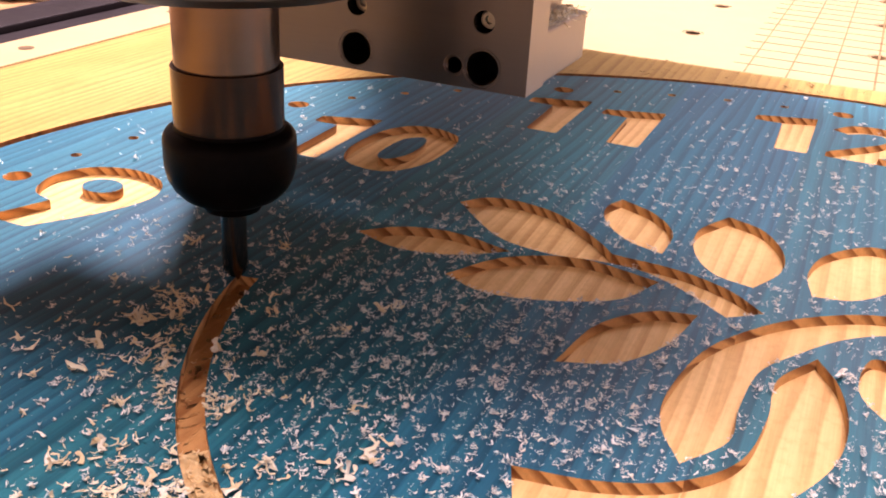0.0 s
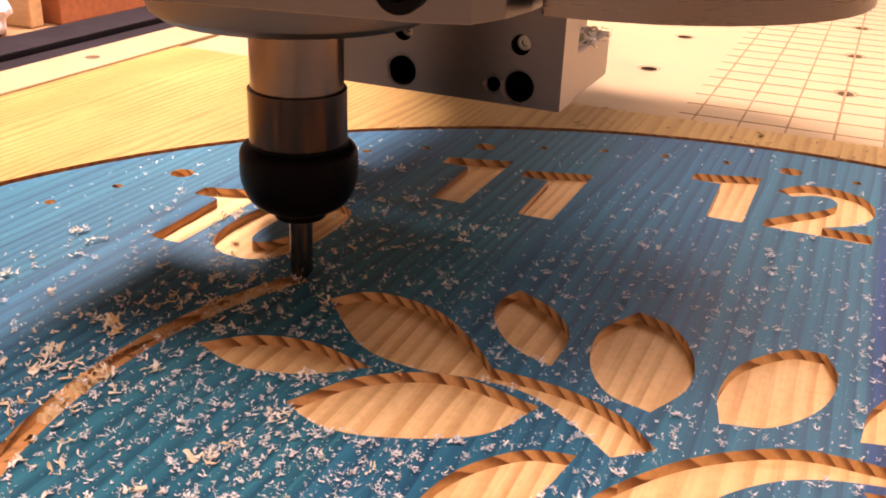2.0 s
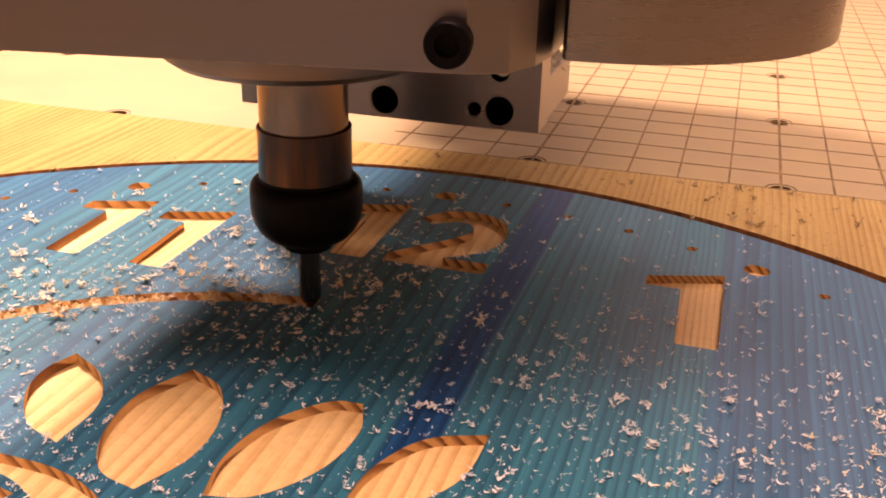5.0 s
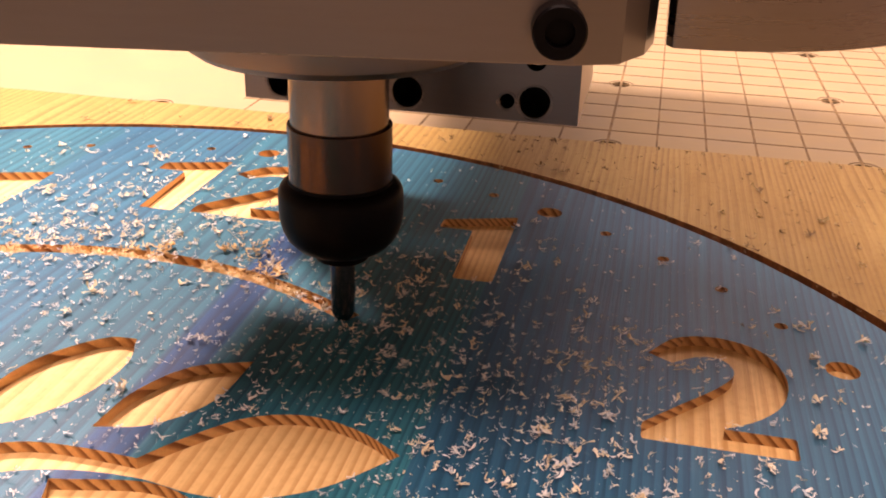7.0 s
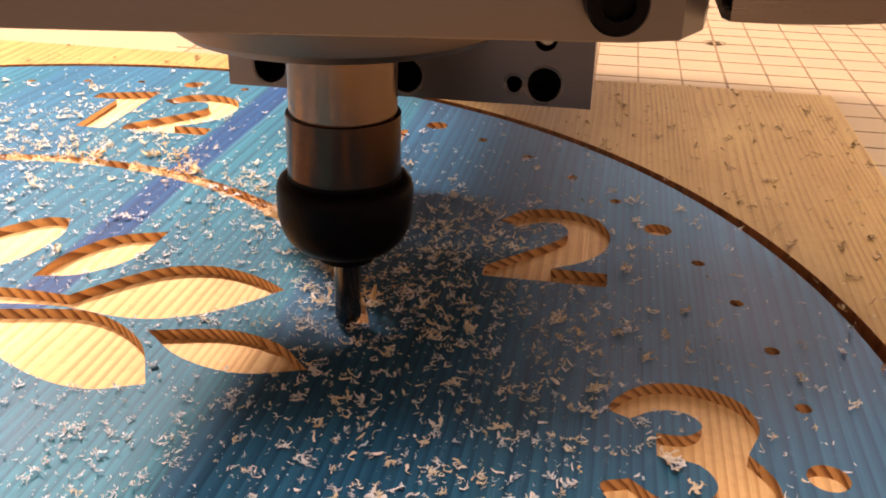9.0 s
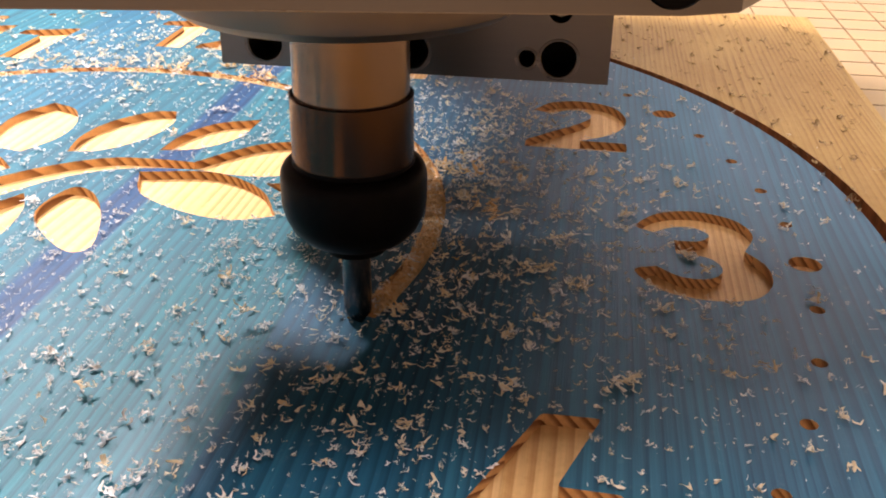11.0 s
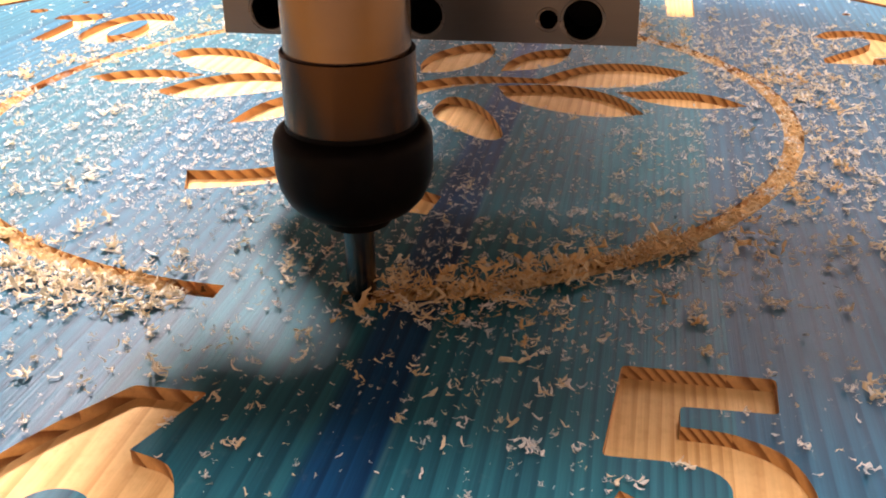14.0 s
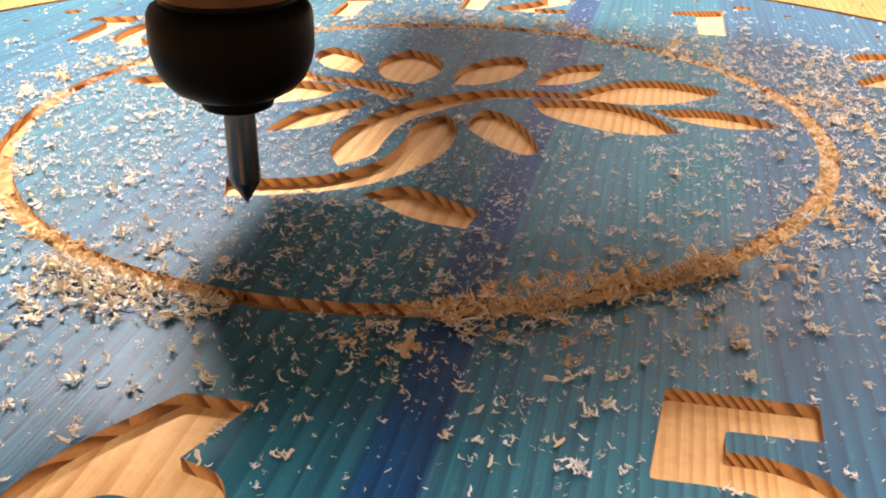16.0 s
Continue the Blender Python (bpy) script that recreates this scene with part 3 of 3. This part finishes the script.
bm = bmesh.new()
lathe(bm, [(0.0002, -DEPTH), (0.0012, -DEPTH + 0.0018), (0.0033, -DEPTH + 0.0050), (0.0035, -DEPTH + 0.0060), (0.0035, 0.026)], 32)
cutter = part("cutter", bm, CARBIDE, router_head, "grey pointed carbide cutter", True)
bm = bmesh.new()
lathe(bm, [(0.0036, 0.0198), (0.0068, 0.0198), (0.0076, 0.0202), (0.0080, 0.0212), (0.0081, 0.0226), (0.0106, 0.0232), (0.0132, 0.0246), (0.0152, 0.0268), (0.0165, 0.0296),
           (0.0172, 0.0326), (0.0173, 0.0352), (0.0173, 0.0394), (0.0171, 0.0408), (0.0164, 0.0421), (0.0152, 0.0428), (0.0144, 0.0430), (0.0144, 0.0440)], 72)
collet_nut = part("collet_nut", bm, BLACK_STEEL, router_head, "rounded black collet nut", True)
bm = bmesh.new()
lathe(bm, [(0.0136, 0.0420), (0.0142, 0.0426), (0.0142, 0.0592), (0.0139, 0.0595)], 72)
part("shaft_collar", bm, STEEL_DARK, router_head, "dark ground steel shaft collar", True)
bm = bmesh.new()
lathe(bm, [(0.0133, 0.0590), (0.0133, 0.0840)], 72)
part("shaft_neck", bm, STEEL, router_head, "bright turned steel shaft neck", True)
bm = bmesh.new()
lathe(bm, [(0.0160, 0.0790), (0.0310, 0.0792), (0.0365, 0.0802), (0.0392, 0.0822), (0.0402, 0.0850), (0.0402, 0.1000)], 96)
part("spindle_nose", bm, ALU_TURNED, router_head, "turned aluminium spindle nose", True)
bm = bmesh.new()
lathe(bm, [(0.0398, 0.0990), (0.0398, 0.2900), (0.0380, 0.2920)], 96)
part("spindle_body", bm, ALU, router_head, "", True)

# clamp round the spindle, slightly skewed on its carriage
CLAMP = [(-0.079, -0.0835), (0.066, -0.0595), (0.0745, -0.0555), (0.0785, -0.047), (0.080, -0.035), (0.080, 0.058), (-0.079, 0.058)]
bm = bmesh.new()
filled(bm, [CLAMP, circle(0, 0, 0.0405, 64)], 0.0940, 0.175, 0, 0, 0)
clamp = part("spindle_clamp", bm, ALU_FACE, router_head, "milled aluminium spindle clamp")
bm = bmesh.new()
filled(bm, [[(-0.0788, -0.0833), (0.0658, -0.0592), (0.0742, -0.0553), (0.0770, -0.048), (0.060, -0.045), (-0.0795, -0.062)]], 0.0937, 0.0943, 0, 0, 0)
part("clamp_edge", bm, ALU, clamp)


bm = bmesh.new()
lathe(bm, [(0.0026, 0.0025), (0.0027, 0.0), (0.0046, 0.0), (0.0050, 0.0006), (0.0050, 0.0060)], 32)
bmesh.ops.transform(bm, matrix=pose(0.0638, -0.0665, 0.1010, -90, 0, 9.7), verts=bm.verts)
screw = part("cap_screw", bm, BLACK_STEEL, clamp, "black socket cap screw", True)
bm = bmesh.new()
lathe(bm, [(0.0001, 0.0020), (0.0026, 0.0021)], 6)
bmesh.ops.transform(bm, matrix=pose(0.0638, -0.0663, 0.1010, -90, 0, 9.7), verts=bm.verts)
part("hex_socket", bm, BLACK_STEEL, screw)

# rounded housing beside the clamp
bm = bmesh.new()
arc = [(0.085 + 0.061 * math.cos(radians(a)), 0.022 + 0.061 * math.sin(radians(a))) for a in range(-90, 91, 5)]
filled(bm, [[(0.0825, -0.0360), (0.0838, -0.0388), *arc, (0.0825, 0.083)]], 0.0940, 0.19, 0, 0, 0)
part("motor_housing", bm, ALU, router_head, "rounded brushed aluminium motor housing", True)

# unseen boxes added behind it, high over the work, to block the work lamp
bm = bmesh.new()
box(bm, -0.085, 0.085, 0.1595, 0.290, 0.150, 0.300, 0.003)
box(bm, -0.125, 0.030, 0.2905, 0.400, 0.152, 0.400, 0.003)
part("lamp_blocker", bm, ALU, router_head, "grey boxes added out of view to block the work lamp")

# carriage block behind the spindle, drilled across its front
BLOCK_Z0, BLOCK_Z1 = 0.0446, 0.13
bm = bmesh.new()
BIG, SMALL = 0.0053, 0.0026
drill = [circle(x, 0.0511, BIG, 28) for x in (-0.0440, -0.0003, 0.0422)] + [circle(0.0332, 0.0509, SMALL, 20)]
drill += [circle(x, 0.0648, 0.0034, 20) for x in (-0.043, 0.0, 0.0420)]
# bore walls are coloured black for the shade inside the holes
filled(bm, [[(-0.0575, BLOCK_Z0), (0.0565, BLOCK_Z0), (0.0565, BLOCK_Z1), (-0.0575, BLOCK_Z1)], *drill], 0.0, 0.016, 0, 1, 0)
# outer sides take the paler, lit aluminium
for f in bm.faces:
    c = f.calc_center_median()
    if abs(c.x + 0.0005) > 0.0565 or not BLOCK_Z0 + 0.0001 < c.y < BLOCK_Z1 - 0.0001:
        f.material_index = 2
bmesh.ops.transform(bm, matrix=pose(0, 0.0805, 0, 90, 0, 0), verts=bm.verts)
block = part("carriage_block", bm, [ALU_FACE, BLACK_STEEL, ALU_SIDE_LIT], router_head, "drilled aluminium carriage block")
block.location.x = 0.002
bm = bmesh.new()
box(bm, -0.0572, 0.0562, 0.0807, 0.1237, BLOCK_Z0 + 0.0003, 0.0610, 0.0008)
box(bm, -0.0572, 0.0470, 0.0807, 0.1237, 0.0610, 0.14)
# upper box, out of view; its left edge is set by the shade it casts
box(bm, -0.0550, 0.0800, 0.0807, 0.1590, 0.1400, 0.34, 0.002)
part("carriage_back", bm, ALU_SIDE_LIT, block)
for x, r in ((-0.0440, BIG), (-0.0003, BIG), (0.0422, BIG), (0.0332, SMALL)):
    bm = bmesh.new()
    n, zc = 28, 0.0511 if r == BIG else 0.0509
    ring_o = [bm.verts.new((x + (r + 0.0007) * math.cos(2 * math.pi * k / n), 0.0643, zc + (r + 0.0007) * math.sin(2 * math.pi * k / n))) for k in range(n)]
    ring_i = [bm.verts.new((x + (r - 0.0002) * math.cos(2 * math.pi * k / n), 0.0651, zc + (r - 0.0002) * math.sin(2 * math.pi * k / n))) for k in range(n)]
    for k in range(n):
        bm.faces.new((ring_o[k], ring_o[(k + 1) % n], ring_i[(k + 1) % n], ring_i[k]))
    part("hole_chamfer", bm, ALU, block)
    # black disc at the bore's end, its darkness painted shade
    bm = bmesh.new()
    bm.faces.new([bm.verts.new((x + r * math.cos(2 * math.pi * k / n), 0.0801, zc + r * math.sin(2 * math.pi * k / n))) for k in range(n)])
    part("bore_shade", bm, BLACK_STEEL, block)
for x in (0.0, 0.0420):
    bm = bmesh.new()
    lathe(bm, [(0.0029, -0.0060), (0.0029, -0.0006), (0.0024, 0.0), (0.0013, 0.0), (0.0012, -0.0014)], 24)
    bmesh.ops.transform(bm, matrix=pose(x, 0.0685, 0.0648, 90, 0, 0), verts=bm.verts)
    part("recessed_screw", bm, PLATED, block, "bright screw sunk in its bore", True)

# ---- shavings ----
rng = np.random.default_rng(7)


def flakes(specs):
    """Torn, curled splinters as one mesh. specs: x, y, z, yaw, tilt, length, width, curl."""
    verts, faces = [], []
    for x, y, z, yaw, tilt, ln, wd, curl in specs:
        base = len(verts)
        cy, sy, ct, st = math.cos(yaw), math.sin(yaw), math.cos(tilt), math.sin(tilt)
        segs = 4
        ends = rng.uniform(0.15, 1.1, 4)
        kink = rng.normal(0, 0.12, 4) * ln
        twist = rng.normal(0, 0.5)
        for i in range(segs):
            s = i / (segs - 1) - 0.5
            w = wd * ends[i]
            bend = curl * s
            u = ln * (math.sin(bend) / curl if abs(curl) > 0.05 else s)
            h = ln * ((1 - math.cos(bend)) / curl if abs(curl) > 0.05 else 0)
            lean = twist * s * 2
            for v, dz in ((-w / 2, -w * lean / 2), (w / 2, w * lean / 2), (0.0, 0.18 * wd)):
                a, b, c = u * ct - h * st, v + kink[i], u * st + abs(h) * ct + dz
                verts.append((x + a * cy - b * sy, y + a * sy + b * cy, max(z + c, -0.0002)))
        for i in range(segs - 1):
            p, q = base + 3 * i, base + 3 * i + 3
            for k in range(3):
                faces.append((p + k, p + (k + 1) % 3, q + (k + 1) % 3, q + k))
        faces.append((base, base + 2, base + 1))
        faces.append((base + 9, base + 10, base + 11))
    return verts, faces


def flake_mesh(name, specs, mat=SHAVING):
    me = bpy.data.meshes.new(name)
    v, f = flakes(specs)
    me.from_pydata(v, [], f)
    me.materials.append(mat)
    return me


# where the face is carved away, on a half-millimetre grid
hollow = np.zeros((1200, 1200), dtype=bool)
for loop in cuts:
    pts = np.array([(p[0], p[1]) for p in loop]) / 0.0005 + 600
    (i0, j0), (i1, j1) = np.floor(pts.min(0)).astype(int), np.ceil(pts.max(0)).astype(int) + 1
    gx, gy = np.meshgrid(np.arange(i0, i1), np.arange(j0, j1), indexing="ij")
    odd = np.zeros(gx.shape, dtype=bool)
    for (ax, ay), (bx, by) in zip(pts, np.roll(pts, -1, 0)):
        if ay != by:
            odd ^= ((ay > gy) != (by > gy)) & (gx < (bx - ax) * (gy - ay) / (by - ay) + ax)
    hollow[i0:i1, j0:j1] |= odd


def solid(x, y):
    if max(abs(x), abs(y)) > 0.29:
        return True
    if abs(math.hypot(x, y) - GROOVE_R) < 0.0034 and 180 < math.degrees(math.atan2(x, y)) % 360 < 360 + START:
        return False
    return not hollow[int(x / 0.0005 + 600.5), int(y / 0.0005 + 600.5)]


def sample(n, place, lo, hi, flat=0.35, z0=0.0004, check=True):
    """Splinters with a skewed size between lo and hi, strewn by place(), often two to five caught in each other."""
    out = []
    for attempt in range(n):
        if len(out) >= n:
            break
        x, y = place()
        top = lo + (hi - lo) * rng.random() ** 2.6
        for k in range(int(rng.choice((1, 1, 2, 4, 7)))):
            size = top * rng.uniform(0.55, 1.0)
            tilt = rng.normal(0, flat)
            dx, dy = rng.normal(0, 0.28 * top, 2)
            if not check or solid(x + dx, y + dy):
                out.append((x + dx, y + dy, z0 + abs(math.sin(tilt)) * size * 0.42 + 0.00014 * k, rng.random() * 6.283, tilt, size, size * rng.uniform(0.16, 0.46), rng.uniform(0.1, 1.8)))
    return out


def anywhere():
    while True:
        x, y = rng.uniform(-0.275, 0.275, 2)
        if math.hypot(x, y) < 0.272:
            return x, y


def near_ring(a0, a1, spread, bias=0.0):
    a = rng.uniform(a0, a1)
    return on_ring(a, GROOVE_R + rng.normal(bias, spread))


# fine dust that lies on the face from the earlier cuts
fine = new("fine_shavings", flake_mesh("fine_shavings", sample(15000, lambda: (rng.normal(-0.045, 0.055), rng.normal(-0.03, 0.055)), 0.0004, 0.0021, 0.25) + sample(8000, anywhere, 0.0004, 0.0026, 0.3) + sample(12000, lambda: near_ring(90, 290, 0.045, -0.02), 0.0004, 0.0024, 0.3) + sample(6000, lambda: near_ring(-70, 90, 0.040, -0.02), 0.0004, 0.0024, 0.3) + sample(5500, lambda: near_ring(25, 165, 0.040, 0.025), 0.0005, 0.0034, 0.3), FINE))
tagged(fine, "fine pale pine shavings strewn over the clock face", "shavings", kind="stuff")
# heaps beside the part of the ring that is already cut
heap = new("loose_shavings", flake_mesh("loose_shavings",
           sample(700, lambda: near_ring(180, 256, 0.026, 0.012), 0.0008, 0.0056, 0.35)
           + [s for hx, hy in (near_ring(186, 262, 0.009, 0.010) for _ in range(22)) for s in sample(48, lambda: (hx + rng.normal(0, 0.0055), hy + rng.normal(0, 0.0055)), 0.0012, 0.0050, 0.35)]
           + sample(430, lambda: near_ring(184, 208, 0.006, 0.006), 0.0024, 0.0066, 0.45)
           + sample(2700, lambda: near_ring(50, 126, 0.034, 0.054), 0.0010, 0.0040, 0.35)
           + sample(75, lambda: near_ring(150, 216, 0.018, 0.036), 0.0026, 0.0058, 0.3)
           + sample(500, lambda: near_ring(215, 268, 0.022, 0.014), 0.0008, 0.0052, 0.5)))
tagged(heap, "loose curled pine shavings heaped beside the groove", "shavings", kind="stuff")


def in_groove(a0, a1):
    return on_ring(rng.uniform(a0, a1), GROOVE_R + rng.uniform(-0.42, 0.42) * GROOVE_W)


def groove_bed(a0, a1):
    """Crumbs packed in a length of the groove: a lumpy bed with splinters on it, as vertices and faces."""
    n, m = max(2, int((a1 - a0) / 0.35)), 7
    verts, faces = [], []
    for i in range(n + 1):
        a = a0 + (a1 - a0) * i / n
        for k in range(m):
            r = GROOVE_R + (k / (m - 1) - 0.5) * GROOVE_W * 0.99
            z = -DEPTH + 0.0002 if i in (0, n) else -DEPTH + 0.0006 + 0.0022 * rng.random()
            verts.append((*on_ring(a, r), z))
    for i in range(n):
        for k in range(m - 1):
            p = i * m + k
            faces.append((p, p + m, p + m + 1, p + 1))
    v, f = flakes(sample(int((a1 - a0) * 7), lambda: in_groove(a0, a1), 0.0010, 0.0048, 0.35, -DEPTH + 0.0030, False))
    k = len(verts)
    return verts + v, faces + [tuple(c + k for c in q) for q in f]


def bed_mesh(a0, a1):
    me = bpy.data.meshes.new("groove_crumbs")
    v, f = groove_bed(a0, a1)
    me.from_pydata(v, [], f)
    me.materials.append(FRESH)
    return me


packed = new("groove_crumbs", bed_mesh(188, 228))
scattered = new("groove_crumbs", flake_mesh("groove_crumbs", sample(260, lambda: in_groove(180.5, 258), 0.0010, 0.0042, 0.3, -DEPTH + 0.0006, False), FRESH))
tagged(scattered, "loose crumbs of pine in the fresh groove", "shavings", kind="stuff")
tagged(packed, "crumbs of pine lying in the fresh groove", "shavings", kind="stuff")
ledge = flake_mesh("ledge_dust", [(0.0515 + 0.003 * rng.normal(), rng.uniform(0.083, 0.121), 0.0612 + 0.0012 * rng.random(), rng.random() * 6.28, rng.normal(0, 0.4), rng.uniform(0.0015, 0.005), 0.0011, 1.2) for _ in range(150)])
ledge_dust = new("ledge_dust", ledge)
ledge_dust.parent = block
tagged(ledge_dust, "brown dust and shavings caught on the carriage ledge", kind="stuff")
# crumbs on the blank, their colour browned for the shade they lie in
def on_blank():
    while True:
        x, y = rng.uniform(-0.1, 0.30), rng.uniform(-0.1, 0.305)
        if math.hypot(x, y) > 0.284:
            return x, y


crumbs = new("crumbs", flake_mesh("crumbs", sample(2600, on_blank, 0.0006, 0.0036, 0.3) + sample(500, lambda: on_ring(rng.uniform(-40, 110), rng.uniform(0.2755, 0.2840)), 0.0008, 0.0034, 0.4), SHADED_DUST))
tagged(crumbs, "brown wood crumbs on the pine blank", "shavings", kind="stuff")

# shavings that the cutter throws out on its way: small tufts, each one piece
def tuft_mesh(k, x, y):
    spread = (0.005, 0.009, 0.010, 0.026)[k % 4]
    count = (32, 34, 38, 66)[k % 4]
    big = (0.0056, 0.0044, 0.0044, 0.0038)[k % 4]
    specs = sample(count, lambda: (x + rng.normal(0, spread), y + rng.normal(0, spread)), 0.0009, big, 0.35)
    return flake_mesh("shaving_tuft", [(s[0] - x, s[1] - y, *s[2:]) for s in specs if abs(math.hypot(s[0], s[1]) - GROOVE_R) > 0.0036], FRESH if k % 4 == 0 else SHAVING)


tufts = []
TUFTS = 298
for k in range(TUFTS):
    t = 14.6 * (k + rng.random()) / TUFTS
    on_edge = k % 3 == 0
    a = feed(t) + (-abs(rng.normal(0, 5)) if on_edge else rng.uniform(-8, 42))
    kind = int(rng.integers(0, 8)) * 2 + (0 if on_edge else 1)
    r = GROOVE_R + (rng.normal(0.008, 0.007) if on_edge else rng.normal(0.026, 0.034))
    x, y = on_ring(a, r)
    ob = new("shaving_tuft", tuft_mesh(kind, x, y))
    tagged(ob, "small tuft of curled pine shavings", "shavings", "shavings thrown by the cutter", "stuff")
    tufts.append((ob, t, x, y, 0.0))
# heaped along the last stretch of the ring
PILES = 44
for k in range(PILES):
    a = 133.0 + 33.0 * (k + rng.random()) / PILES
    x, y = on_ring(a, GROOVE_R + rng.normal(0.0010, 0.0022))
    specs = sample(15, lambda: (rng.normal(0, 0.0026), rng.normal(0, 0.0024)), 0.0026, 0.0066, 0.4, 0.0006 + 0.0018 * rng.random(), False)
    ob = new("shaving_tuft", flake_mesh("shaving_tuft", specs, FRESH))
    tagged(ob, "heap of fresh orange pine shavings over the groove", "shavings", "shavings thrown by the cutter", "stuff")
    tufts.append((ob, (a + 1.5 - START) / RATE, x, y, 0.0))
# crumbs that stay in the groove behind the cutter, in short lengths
crumb_meshes = [bed_mesh(-2, 2) for k in range(5)]
thin_meshes = [flake_mesh("groove_crumbs", sample(k, lambda: in_groove(-2, 2), 0.0008, 0.0036, 0.3, -DEPTH + 0.0005, False), FRESH) for k in (5, 8, 12, 16)]


def filling(deg):
    """Share of the groove that lies full of crumbs."""
    return float(np.interp(deg, (-100, 0, 60, 100, 130, 138, 165, 168), (0.6, 0.75, 0.75, 0.75, 0.9, 1.0, 1.0, 0.0)))


fills = []
deg = START + 2.0
while deg < STOP - 3:
    full = rng.random() < filling(deg)
    ob = new("groove_crumbs", crumb_meshes[int(rng.integers(0, 5))] if full else thin_meshes[int(rng.integers(0, 4))])
    tagged(ob, "crumbs of pine lying in the fresh groove", "shavings", "crumbs in the groove", "stuff")
    fills.append((ob, deg))
    deg += 4.0


# ---- what moves ----
# play of the gantry across its travel
SWAY = ((0, 0.5, 1.5, 3.0, 4.5, 8.5, 11.5, 13.5, 14.0, 14.4, 14.8), (-0.0040, -0.0032, -0.0016, -0.0015, -0.0020, -0.0030, -0.0005, 0.0019, 0.0012, 0.0, 0.0))


def motions():
    rows = []
    t = 0.0
    while t < LIFT_T:
        x, y = on_ring(feed(t))
        rows.append((t, pose(x + float(np.interp(t, *SWAY)), y, 0)))
        t += 0.35
    x, y = on_ring(STOP)
    for t, dx, z in ((LIFT_T, 0, 0), (14.94, 0, 0), (15.1, 0, 0.0045), (15.3, 0.0006, 0.0130), (15.5, 0.0010, 0.0230), (15.65, 0.0010, 0.0272), (15.8, 0.0004, 0.0285),
                     (15.9, -0.0016, 0.0288), (16.0, -0.0046, 0.0288)):
        rows.append((t, pose(x + dx, y, z)))
    walk(router_head, rows)
    for ob, deg in strips:
        t = (deg - START) / RATE
        up, down = pose(0, 0, 0, 0, 0, -deg), pose(0, 0, -0.0040, 0, 0, -deg)
        walk(ob, [(0, up), (max(t - 0.05, 0.034), up), (t + 0.05, down), (16, down)])
    for ob, t, x, y, yaw in tufts:
        bx, by = on_ring(feed(t))
        inside, out = pose(bx, by, -0.011, 0, 0, yaw), pose(x, y, 0, 0, 0, yaw)
        mid = pose((bx + x) / 2, (by + y) / 2, 0.004, 0, 0, yaw)
        walk(ob, [(0, inside), (t + 0.02, inside), (t + 0.12, mid), (t + 0.27, out), (16, out)])
    for ob, deg in fills:
        t = (deg + 2.5 - START) / RATE
        low, up = pose(0, 0, -0.0085, 0, 0, -deg), pose(0, 0, 0, 0, 0, -deg)
        walk(ob, [(0, low), (t, low), (t + 0.12, up), (16, up)])
    scene.frame_set(1)


motions()
